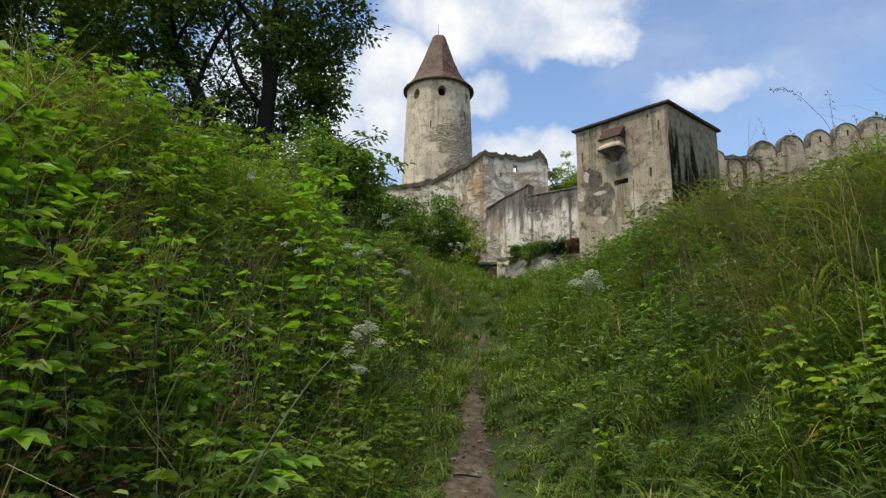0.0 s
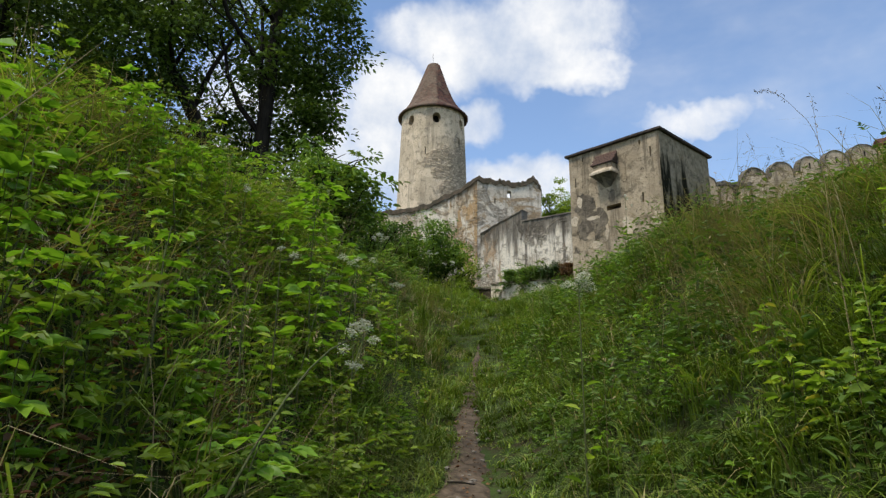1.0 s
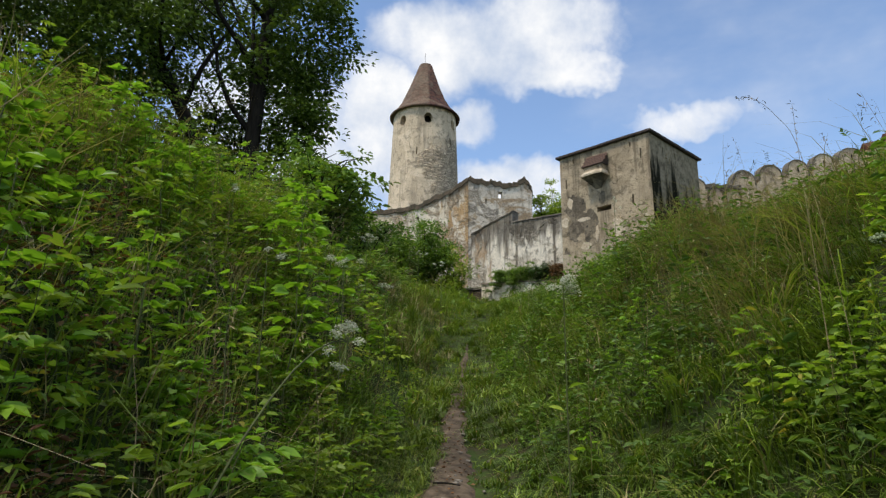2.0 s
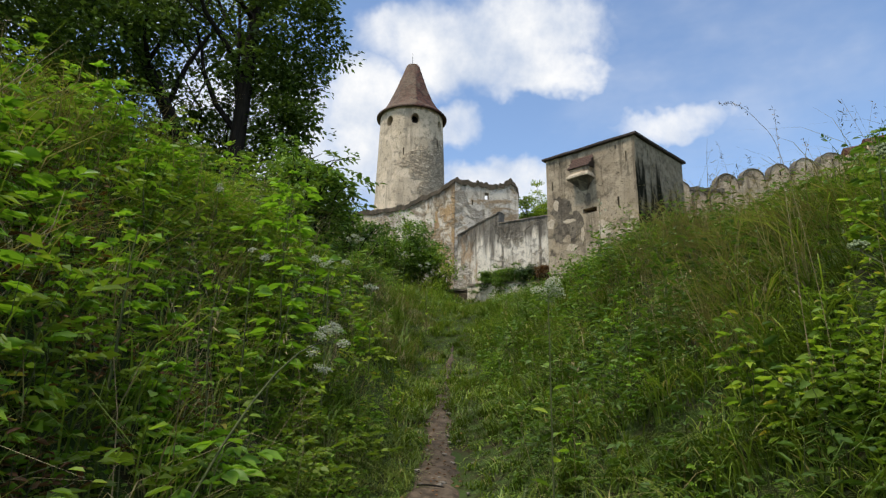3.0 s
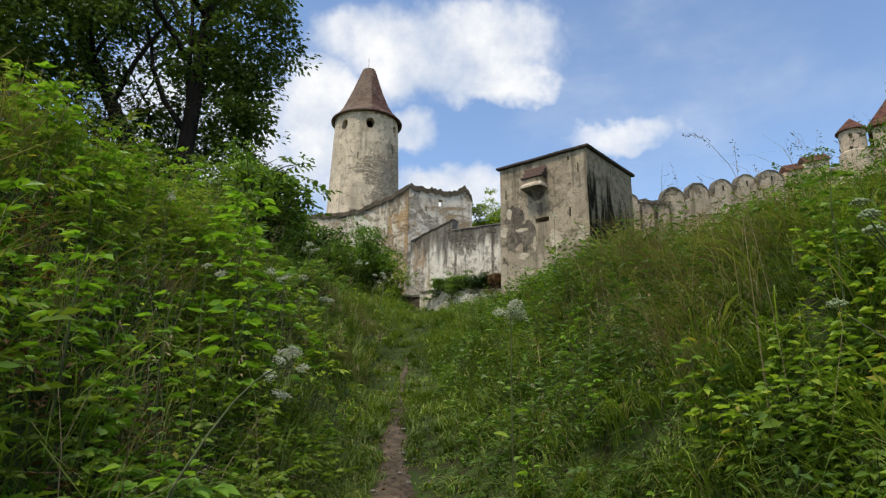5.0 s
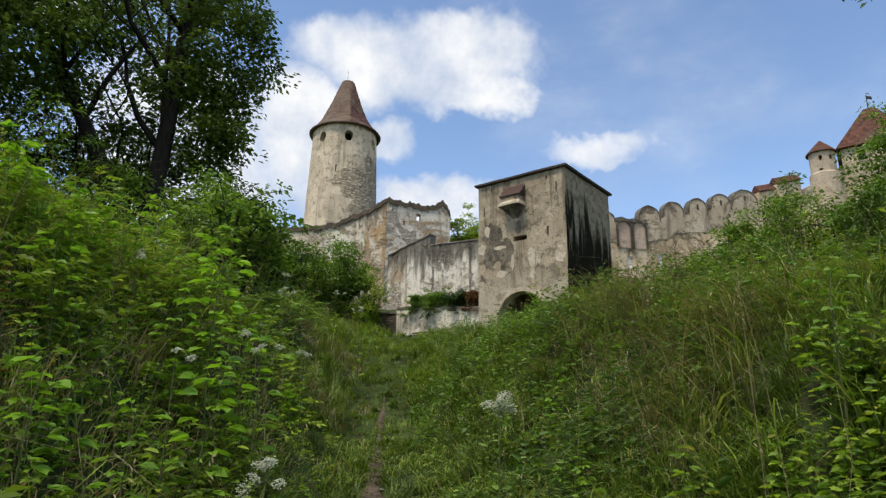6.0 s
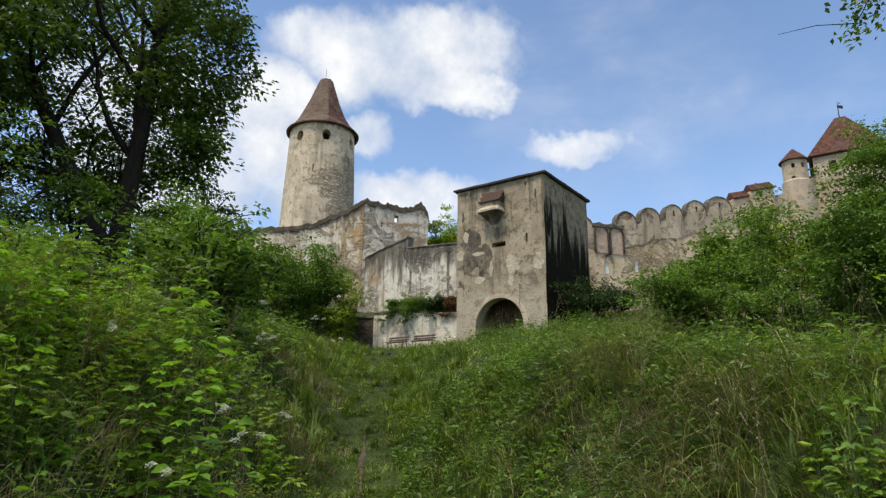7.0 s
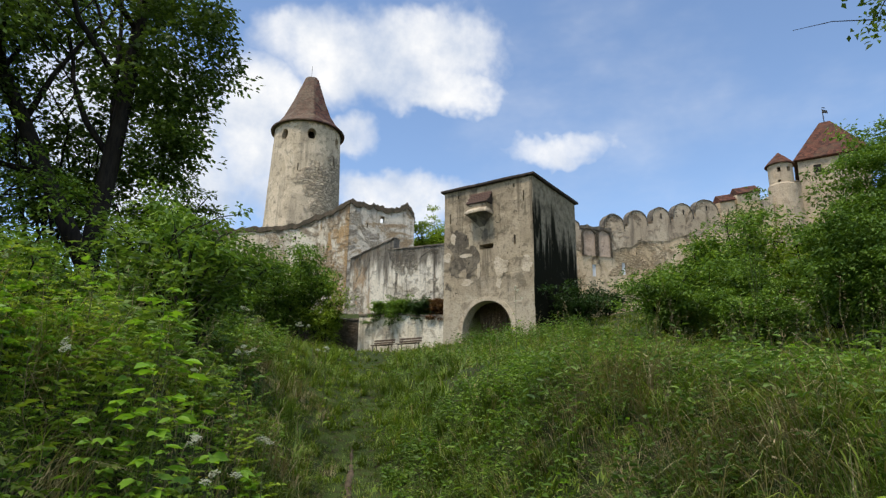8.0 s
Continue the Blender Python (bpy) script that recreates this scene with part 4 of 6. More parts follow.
under(house, part("roof", bm, M_TILE, label="steep red tiled roof"))
bm = bmesh.new()
wd = (HP[1] - HP[0]).normalized()
p = HP[0] + wd * 1.7
rotw = Matrix.Rotation(math.atan2(wd.y, wd.x), 4, "Z")
# no opening here: a dark box carries the shade of the room
box(bm, Matrix.Translation((p.x, p.y, 28.4)) @ rotw, 0.7, 0.12, 0.9)
wn = under(house, part("window", bm, M_GLOOM, label="unglazed window, its inner shade a dark box"))
bm = bmesh.new()
for dx_, dz_, sx_, sz_ in ((-0.39, 0, 0.1, 1.06), (0.39, 0, 0.1, 1.06), (0, 0.49, 0.68, 0.1), (0, -0.49, 0.68, 0.1)):
    box(bm, Matrix.Translation((p.x, p.y, 28.4)) @ rotw @ Matrix.Translation((dx_, 0, dz_)), sx_, 0.2, sz_)
part("window_frame", bm, M_KEEP, wn)
bm = bmesh.new()
tube(bm, [(hc.x, hc.y, 34.5), (hc.x, hc.y, 36.4)], [0.06, 0.04], 6)
box(bm, Matrix.Translation((hc.x + 0.3, hc.y, 36.1)), 0.7, 0.04, 0.35)
box(bm, Matrix.Translation((hc.x + 0.2, hc.y, 36.55)), 0.4, 0.04, 0.08)
under(house, part("weather_vane", bm, M_STEEL))


ragged_wall("link_wall", "pale plastered wall joining the turret to the house", (45.75, 51.0), (49.2, 52.4), 10.0, [(0, 26.6), (3.8, 27.4)], M_KEEP, 0.6, amp=0.05, seed=14)


# ---------- benches on the lawn ----------
def bench(x, y, z, rot):
    b_ = thing("bench", "weathered brown slatted bench on the lawn by the wall", "bench", (x, y, z), group="benches by the wall")
    for k in range(3):
        b = bmesh.new()
        box(b, Matrix.Translation((0, -0.16 + 0.15 * k, 0.45)), 1.85, 0.11, 0.045, 0.008)
        part("seat_slat", b, M_WOOD, b_)
    for k in range(2):
        b = bmesh.new()
        box(b, Matrix.Translation((0, 0.24 + 0.03 * k, 0.62 + 0.17 * k)), 1.85, 0.04, 0.12, 0.008)
        part("back_slat", b, M_WOOD, b_)
    for sx_ in (-0.7, 0.7):
        b = bmesh.new()
        tube(b, [(sx_, -0.2, 0), (sx_, -0.18, 0.43), (sx_, 0.2, 0.43), (sx_, 0.28, 0.86)], [0.03] * 4, 6)
        tube(b, [(sx_, 0.25, 0.0), (sx_, 0.2, 0.43)], [0.03] * 2, 6)
        part("leg", b, M_STEEL, b_)
    b_.rotation_euler = (0, 0, rot)
    return b_


brot = math.atan2(GU.y, GU.x)
p = GA - GU * 4.75 - GV * 0.55
bench(p.x, p.y, float(rough_height(p.x, p.y)), brot)
p = GA - GU * 1.9 - GV * 1.3
b2 = bench(p.x, p.y, float(rough_height(p.x, p.y)), brot)
tagged(b2, "greyed slatted bench half hidden by tall grass")


# ---------- plants: helpers ----------
def unit(a):
    return a / np.maximum(np.linalg.norm(a, axis=-1, keepdims=True), 1e-9)


def scatter_dirs(n, up=0.3, r=rng):
    d = r.normal(size=(n, 3))
    d[:, 2] = d[:, 2] * 0.6 + up
    return unit(d)


def leaf_arrays(P, D, L, W, flat=0.9, fold=0.22, fine=False, r=rng):
    """Leaves as folded blades: base P, axis D, length L, width W. Returns vertices and quads."""
    n = len(P)
    N = unit(np.column_stack([r.normal(size=(n, 2)) * (1 - flat) * 2.2, np.full(n, 1.0)]) + 0.3 * r.normal(size=(n, 3)))
    S = unit(np.cross(N, D))
    U = unit(np.cross(D, S))
    L, W = np.broadcast_to(L, n)[:, None], np.broadcast_to(W, n)[:, None]
    tip = P + D * L - U * L * 0.12
    if not fine:
        a = P + D * L * 0.45 + S * W * 0.5 + U * W * fold
        c = P + D * L * 0.45 - S * W * 0.5 + U * W * fold
        V = np.stack([P, a, tip, c], 1).reshape(-1, 3)
        F = np.arange(4 * n).reshape(n, 4)
        return V, F
    a1 = P + D * L * 0.25 + S * W * 0.42 + U * W * fold
    a2 = P + D * L * 0.62 + S * W * 0.38 + U * W * fold * 0.8
    c1 = P + D * L * 0.25 - S * W * 0.42 + U * W * fold
    c2 = P + D * L * 0.62 - S * W * 0.38 + U * W * fold * 0.8
    V = np.stack([P, a1, a2, tip, c2, c1], 1).reshape(-1, 3)
    k = 6 * np.arange(n)[:, None]
    F = np.concatenate([k + np.array([[0, 1, 2, 3]]), k + np.array([[0, 3, 4, 5]])])
    return V, F


def spray(C, R, per, leaf, r, ratio=(0.42, 0.6), squash=0.6, flat=0.86, fine=False):
    """Leaves in rounded sprays: centres C of radius R, each with its leaves on the upper and outer side, pointing out and drooping."""
    n = len(C) * per
    e = r.normal(size=(n, 3))
    e[:, 2] = np.abs(e[:, 2]) * 0.9 - 0.25
    e = unit(e)
    P = np.repeat(C, per, 0) + e * np.repeat(np.broadcast_to(R, len(C)), per)[:, None] * r.uniform(0.45, 1.1, (n, 1)) * np.array([1, 1, squash])
    D = unit(e * np.array([1, 1, 0.3]) + r.normal(size=(n, 3)) * 0.35 + np.array([0, 0, -0.25]))
    L = r.uniform(*leaf, n)
    return leaf_arrays(P, D, L, L * r.uniform(*ratio, n), flat, fine=fine, r=r)


def blade_arrays(P, A, H, W, B, segs=3, r=rng):
    """Grass blades: root P, heading A (radians), length H, width W, bend B."""
    n = len(P)
    dirs = np.column_stack([np.cos(A), np.sin(A), np.zeros(n)])
    side = np.column_stack([-np.sin(A), np.cos(A), np.zeros(n)])
    ring = []
    for j in range(segs + 1):
        t = j / segs
        out = (0.12 * t + B * t ** 2.3) * H * 0.72
        up = H * (t - 0.42 * B * t ** 3.0)
        c = P + dirs * out[:, None] + np.array([0, 0, 1.0]) * up[:, None]
        wd = (W * (1 - t ** 1.6) + 0.0006)[:, None]
        ring += [c - side * wd / 2, c + side * wd / 2]
    V = np.stack(ring, 1).reshape(-1, 3)
    k = (2 * (segs + 1)) * np.arange(n)[:, None]
    F = np.concatenate([k + np.array([[2 * j, 2 * j + 1, 2 * j + 3, 2 * j + 2]]) for j in range(segs)])
    return V, F


def stem_arrays(P, Q, W, bow=0.06, r=rng):
    """Thin stems from P to Q, three-sided and slightly bowed."""
    n = len(P)
    off = r.normal(size=(n, 3)) * bow * np.linalg.norm(Q - P, axis=1, keepdims=True)
    off[:, 2] = 0
    rings = []
    W = np.broadcast_to(W, n)[:, None]
    for t, k in ((0, 1.0), (0.35, 0.85), (0.7, 0.65), (1.0, 0.35)):
        c = P + (Q - P) * t + off * math.sin(math.pi * t)
        for q in range(3):
            rings.append(c + W * k * 0.5 * np.array([math.cos(2.094 * q), math.sin(2.094 * q), 0.0]))
    V = np.stack(rings, 1).reshape(-1, 3)
    k = 12 * np.arange(n)[:, None]
    F = np.concatenate([k + np.array([[3 * j + q, 3 * j + (q + 1) % 3, 3 * j + 3 + (q + 1) % 3, 3 * j + 3 + q]]) for j in range(3) for q in range(3)])
    return V, F


def joined(*pairs):
    V, F, n = [], [], 0
    for v, f in pairs:
        V.append(v)
        F.append(f + n)
        n += len(v)
    return np.concatenate(V), np.concatenate(F)


EYES = np.array([e for _, e, _, _ in PATH])


def clear(P, gap):
    """Which of the points keep their distance from the way of the eye."""
    d = np.min(np.linalg.norm(P[:, None, :] - EYES[None], axis=2), axis=1)
    return d > gap


def field(n, x0, x1, y0, y1, r=rng):
    return r.uniform(x0, x1, n), r.uniform(y0, y1, n)


def on_ground(x, y, dz=-0.02):
    return np.column_stack([x, y, rough_height(x, y) + dz])


def vnoise(x, y, s, k=0.0):
    return np.sin(x * s + 1.7 * np.sin(y * s * 0.7 + k)) * np.cos(y * s * 1.1 + 1.3 * np.sin(x * s * 0.8 + 2 * k))


# ---------- grass ----------
def grass(name, label, n, area, hgt, wid, mat, edge=0.24, segs=3, bend=(0.5, 1.8), tuft=12, seed=1, keep=None, gap=0.45, comb=0.35):
    r = np.random.default_rng(seed)
    k = max(1, n // tuft)
    x, y = field(k, *area, r)
    e = np.abs(x - path_x(y))
    ok = e > (edge + 0.1 * vnoise(x, y, 3.0, 1.0)) * (1 - smooth(5.5, 9.0, y))
    if keep is not None:
        ok &= keep(x, y, r)
    x, y = x[ok], y[ok]
    tall = 0.75 + 0.34 * vnoise(x, y, 1.3, 0.3) + 0.24 * vnoise(x, y, 3.7, 1.1) + 0.22 * r.normal(size=len(x))
    tall *= 0.45 + 0.55 * smooth(0.15, 1.3, np.abs(x - path_x(y)))
    head = r.uniform(0, 2 * np.pi, len(x))
    k0 = len(x)
    tall = tall * r.uniform(0.65, 1.3, k0)
    x, y, tall, head = (np.repeat(a, tuft) for a in (x, y, tall, head))
    m = len(x)
    x, y = x + r.normal(size=m) * 0.04, y + r.normal(size=m) * 0.04
    P = on_ground(x, y)
    H = np.clip(r.uniform(*hgt, m) * tall, 0.06, None)
    # blades lean down the bank, towards the path
    dx = height(x + 0.1, y) - height(x - 0.1, y)
    dy = height(x, y + 0.1) - height(x, y - 0.1)
    down = np.arctan2(-dy, -dx)
    A = np.where(np.repeat(r.random(k0), tuft) < comb, down + np.repeat(r.normal(size=k0) * 0.8, tuft), head) + r.normal(size=m) * 0.7
    B = r.uniform(*bend, m)
    ok = clear(P + np.array([0, 0, 1.0]) * H[:, None], gap) & clear(P + np.array([0, 0, 0.5]) * H[:, None], gap)
    V, F = blade_arrays(P[ok], A[ok], H[ok], r.uniform(*wid, ok.sum()), B[ok], segs)
    return tagged(from_arrays(name, V, F, mat), label, "grass", kind="stuff")


grass("grass", "long drooping green grass on the bank beside the path", 27000, (-0.2, 5.0, 0.2, 5.0), (0.22, 0.50), (0.006, 0.014), M_GRASS, seed=11, tuft=20, bend=(0.8, 1.9), segs=5, edge=0.17, comb=0.5)
grass("grass", "long drooping green grass higher on the bank", 24000, (-0.2, 6.0, 5.0, 9.5), (0.18, 0.42), (0.008, 0.019), M_GRASS, seed=24, tuft=16, bend=(0.8, 2.0), comb=0.45, segs=4)
grass("grass", "bright drooping grass tufts at the edge of the path", 8000, (-0.85, 0.1, 0.8, 6.5), (0.25, 0.5), (0.005, 0.010), M_LAWN, seed=25, tuft=18, bend=(0.9, 2.0), segs=4, edge=0.17)
grass("grass", "green grass and weeds on the bank under the bushes", 7000, (-5.5, 0.2, 0.0, 9.5), (0.2, 0.5), (0.005, 0.010), M_GRASS, seed=12, bend=(0.8, 2.2))
grass("grass", "tall meadow grass along the upper path", 38000, (-5.0, 8.5, 8.5, 20), (0.22, 0.55), (0.013, 0.027), M_MEADOW, segs=2, seed=13, tuft=22)
grass("grass", "meadow grass on the lawn below the castle, sunlight in its colour", 26000, (-9, 22, 18, 47), (0.25, 0.7), (0.02, 0.04), M_LAWN, segs=2, seed=14, tuft=6,
      keep=lambda x, y, r: ~((np.abs(x - 3.5 - 0.05 * (y - 20)) < 2.2) & (y > 24)) | (r.random(len(x)) < 0.3))
grass("grass", "long pale grass under the bushes on the meadow", 15000, (8, 30, 9, 33), (0.4, 0.9), (0.025, 0.045), M_LAWN, segs=2, seed=20, tuft=8)
grass("grass", "green grass on the lower slope beside the path", 8000, (-5, 5, -4.5, 0.2), (0.25, 0.6), (0.010, 0.020), M_GRASS, segs=2, seed=23, tuft=16)
grass("grass", "short trodden grass on the verge of the path", 26000, (-0.9, 2.2, 0.5, 19), (0.10, 0.28), (0.005, 0.010), M_GRASS, edge=0.12, segs=2, seed=15)

grass("grass", "tangled straw-coloured dry grass on the bank", 5500, (2.0, 5.2, 4.0, 8.0), (0.35, 0.75), (0.004, 0.008), M_DRY, seed=16, bend=(0.8, 1.8), segs=4, comb=0.85, tuft=9, keep=lambda x, y, r: vnoise(x, y, 1.2, 0.6) + 0.4 * r.normal(size=len(x)) > 0.1)
grass("grass", "bleached bent stalks combed over the crest of the bank", 1300, (1.6, 6.0, 5.0, 10.0), (0.45, 0.8), (0.005, 0.009), M_DRY, seed=26, bend=(0.7, 1.6), segs=4, comb=0.9, tuft=5)
grass("grass", "long green blades standing among the weeds on the bank", 3600, (-4.5, -0.5, 1.4, 7.5), (0.4, 0.75), (0.006, 0.012), M_GRASS, seed=27, bend=(0.5, 1.6), segs=5, tuft=9)
grass("grass", "withered brown grass among the weeds on the bank", 7000, (-3.6, -0.5, 0.8, 7.5), (0.35, 0.8), (0.004, 0.009), M_DRY, seed=19, bend=(0.6, 2.0), keep=lambda x, y, r: vnoise(x, y, 1.4, 0.9) + 0.5 * r.normal(size=len(x)) > 0.1)
grass("grass", "reddish dry grass beside the upper path", 5000, (-1.6, 0.35, 7.5, 14.5), (0.4, 0.8), (0.005, 0.010), M_DRY, seed=17, segs=2, keep=lambda x, y, r: vnoise(x, y, 1.0, 1.6) + 0.4 * r.normal(size=len(x)) > 0.1)

grass("grass", "short grass grown over the upper path", 15000, (-0.9, 2.0, 8.0, 17), (0.18, 0.5), (0.006, 0.011), M_MEADOW, edge=0.0, segs=2, seed=18)


# flowering grass stalks and dry stems
def stalks(n, area, seed, mat, label, hgt=(0.7, 1.2)):
    r = np.random.default_rng(seed)
    x, y = field(n, *area, r)
    ok = np.abs(x - path_x(y)) > 0.55
    P = on_ground(x[ok], y[ok])
    m = len(P)
    H = r.uniform(*hgt, m)[:, None]
    Q = P + np.column_stack([r.normal(size=(m, 2)) * 0.22, np.ones(m)]) * H
    ok = clear(Q, 0.6) & clear((P + Q) / 2, 0.6)
    P, Q = P[ok], Q[ok]
    parts = [stem_arrays(P, Q, 0.004, 0.08, r)]
    k = 9
    t = r.uniform(0.78, 1.0, (len(P), k, 1))
    S = (P[:, None] + (Q - P)[:, None] * t).reshape(-1, 3) + r.normal(size=(len(P) * k, 3)) * 0.008
    parts.append(leaf_arrays(S, scatter_dirs(len(S), 0.9, r), r.uniform(0.02, 0.05, len(S)), 0.008, r=r))
    V, F = joined(*parts)
    return tagged(from_arrays("grass_stalks", V, F, mat), label, "grass", kind="stuff")


stalks(420, (-4, 8, 3, 17), 21, M_STRAW, "dry straw-coloured grass stalks with seed heads")
stalks(90, (0.8, 7, 3, 12), 22, M_STEM, "green flowering grass stalks", (0.6, 1.0))


# ---------- broad-leaved herbs ----------
def herbs(name, label, n, area, hgt, leaf, mat, seed, per=12, keep=None, gap=0.5, fine=True, edge=0.5, kind="single", flat=0.82):
    r = np.random.default_rng(seed)
    x, y = field(n, *area, r)
    ok = np.abs(x - path_x(y)) > edge
    if keep is not None:
        ok &= keep(x, y, r)
    P = on_ground(x[ok], y[ok])
    m = len(P)
    H = (r.uniform(*hgt, m) * (0.7 + 0.3 * vnoise(P[:, 0], P[:, 1], 1.3, 0.8)) * (0.5 + 0.5 * smooth(0.4, 1.8, np.abs(P[:, 0] - path_x(P[:, 1])))))[:, None]
    Q = P + np.column_stack([r.normal(size=(m, 2)) * 0.2, np.ones(m)]) * H
    ok = clear(Q, gap) & clear((P + Q) / 2, gap)
    P, Q, H = P[ok], Q[ok], H[ok]
    m = len(P)
    st = stem_arrays(P, Q, 0.006, 0.05, r)
    t = np.tile(np.linspace(0.25, 1.0, per), (m, 1))[..., None]
    S = P[:, None] + (Q - P)[:, None] * t
    ang = np.arange(per)[None] * 2.4 + r.uniform(0, 6.28, (m, 1)) + r.normal(size=(m, per)) * 0.3
    D = np.stack([np.cos(ang), np.sin(ang), r.uniform(-0.25, 0.45, (m, per))], -1).reshape(-1, 3)
    size = (r.uniform(*leaf, (m, 1)) * (1.15 - 0.6 * np.abs(np.linspace(0, 1, per)[None] - 0.45)) * r.uniform(0.8, 1.2, (m, per))).reshape(-1)
    S = S.reshape(-1, 3) + unit(D) * (size * 0.35)[:, None]
    ratio = (0.3, 0.52)
    if kind != "single":
        turned = lambda q: np.column_stack([D[:, 0] * math.cos(q) - D[:, 1] * math.sin(q), D[:, 0] * math.sin(q) + D[:, 1] * math.cos(q), D[:, 2] - 0.12 * abs(q)])
        # each leaflet: turn from the leaf's axis, way out along it, size
        fan = {"three": ((0, 0, 1), (0.85, 0, 0.8), (-0.85, 0, 0.8)),
               "palm": ((0, 0, 1), (0.62, 0, 0.92), (-0.62, 0, 0.92), (1.3, 0, 0.66), (-1.3, 0, 0.66)),
               "feather": ((0, 0.9, 0.5), (0.95, 0.25, 0.42), (-0.95, 0.25, 0.42), (0.9, 0.5, 0.46), (-0.9, 0.5, 0.46), (0.8, 0.75, 0.46), (-0.8, 0.75, 0.46))}[kind]
        ratio = {"three": (0.45, 0.65), "palm": (0.45, 0.6), "feather": (0.36, 0.5)}[kind]
        axis = unit(D)
        S = np.concatenate([S + axis * (size * way_out)[:, None] for _, way_out, _ in fan])
        D = np.concatenate([turned(q) for q, _, _ in fan])
        size = np.concatenate([size * k for _, _, k in fan])
    V, F = leaf_arrays(S, unit(D + r.normal(size=D.shape) * (0.25 if kind == "single" else 0.1)), size, size * r.uniform(*ratio, len(size)), flat, fine=fine, r=r)
    ob = tagged(from_arrays(name, V, F, mat), label, "weeds", kind="stuff")
    tagged(from_arrays(name + "_stems", *st, M_STEM), label, "weeds", kind="stuff")
    return ob


herbs("undergrowth", "dense green nettles and broad-leaved weeds on the bank", 1200, (-6.5, -0.1, 0.2, 9), (0.25, 0.8), (0.04, 0.08), M_HERB, 31, 13, keep=lambda x, y, r: vnoise(x, y, 1.5, 0.4) + 0.4 * r.normal(size=len(x)) > -0.25)
herbs("undergrowth", "bright young maple shoots with lobed leaves on the bank", 480, (-4.6, -0.4, 1.6, 8.5), (0.35, 0.95), (0.07, 0.12), M_BIG, 32, 8, gap=0.9, kind="palm", keep=lambda x, y, r: vnoise(x, y, 1.2, 1.9) + 0.35 * r.normal(size=len(x)) > 0.0)
herbs("undergrowth", "feathery yellow-green vetch and elder shoots on the bank", 620, (-6.5, -0.35, 1.2, 9), (0.35, 1.0), (0.10, 0.19), M_ASH, 41, 9, gap=0.8, kind="feather", fine=False, keep=lambda x, y, r: vnoise(x, y, 1.7, 3.1) + 0.35 * r.normal(size=len(x)) > 0.0)
herbs("undergrowth", "bramble shoots with leaves in threes on the bank", 480, (-5.5, -0.3, 0.8, 8.5), (0.25, 0.75), (0.05, 0.09), M_HERB, 43, 9, gap=0.7, kind="three", keep=lambda x, y, r: vnoise(x, y, 1.4, 4.4) + 0.4 * r.normal(size=len(x)) > 0.1)
herbs("undergrowth", "tall weeds below the trees", 1500, (-12, -0.5, 8.5, 22), (0.4, 0.95), (0.08, 0.14), M_SHRUB, 33, 14, fine=False, keep=lambda x, y, r: vnoise(x, y, 0.9, 0.4) + 0.5 * r.normal(size=len(x)) > -0.3)
herbs("undergrowth", "feathery shoots and elder below the trees", 700, (-12, -0.7, 8.0, 20), (0.4, 1.0), (0.14, 0.26), M_SHRUB, 47, 9, fine=False, kind="feather", keep=lambda x, y, r: vnoise(x, y, 1.0, 2.4) + 0.4 * r.normal(size=len(x)) > 0.0)
herbs("undergrowth", "broad-leaved weeds among the grass", 1500, (0.4, 5.8, 1.0, 9.5), (0.2, 0.5), (0.03, 0.065), M_SHRUB, 34, 10)
herbs("undergrowth", "weeds on the meadow", 800, (0.5, 11, 8, 22), (0.35, 0.8), (0.06, 0.11), M_SHRUB, 35, 11, fine=False)
herbs("undergrowth", "low bright ground leaves beside the path", 1000, (-2.6, -0.25, 0.8, 7), (0.12, 0.35), (0.035, 0.075), M_BIG, 36, 6, edge=0.3, kind="three")

herbs("undergrowth", "dark nettles and weeds along the crest of the bank", 1000, (0.9, 5.4, 5.0, 12.5), (0.3, 0.75), (0.05, 0.10), M_SHRUB, 37, 13, keep=lambda x, y, r: vnoise(x, y, 1.1, 2.0) + 0.4 * r.normal(size=len(x)) > 0.0)
herbs("undergrowth", "dark leafy weeds standing in clumps on the bank", 1900, (0.9, 6.2, 2.6, 11.0), (0.35, 0.9), (0.04, 0.09), M_SHRUB, 40, 13, keep=lambda x, y, r: vnoise(x, y, 1.9, 0.7) + 0.2 * r.normal(size=len(x)) > 0.3)
herbs("undergrowth", "bright leafy weeds standing in clumps on the bank", 520, (0.9, 6.2, 2.6, 11.0), (0.3, 0.7), (0.04, 0.08), M_BIG, 42, 9, kind="three", keep=lambda x, y, r: vnoise(x, y, 2.2, 2.6) + 0.25 * r.normal(size=len(x)) > 0.4)
herbs("undergrowth", "feathery vetch in clumps on the bank", 360, (0.7, 6.0, 2.0, 10.0), (0.3, 0.75), (0.09, 0.16), M_SHRUB, 48, 9, fine=False, kind="feather", keep=lambda x, y, r: vnoise(x, y, 1.5, 5.2) + 0.25 * r.normal(size=len(x)) > 0.25)
herbs("undergrowth", "withered brown weeds in the shade of the bank", 260, (-3.2, -1.05, 1.5, 4.4), (0.2, 0.5), (0.04, 0.07), M_RUST, 38, 9)

herbs("undergrowth", "tall dark leafy weeds standing close beside the path", 60, (1.65, 2.7, 2.3, 3.7), (0.6, 1.1), (0.045, 0.085), M_HERB, 50, 17, gap=0.8, kind="three")
herbs("undergrowth", "yellowing leafy weeds close beside the path", 26, (1.3, 2.4, 2.2, 3.4), (0.5, 0.9), (0.04, 0.07), M_HERB, 52, 13, gap=0.8, kind="three")
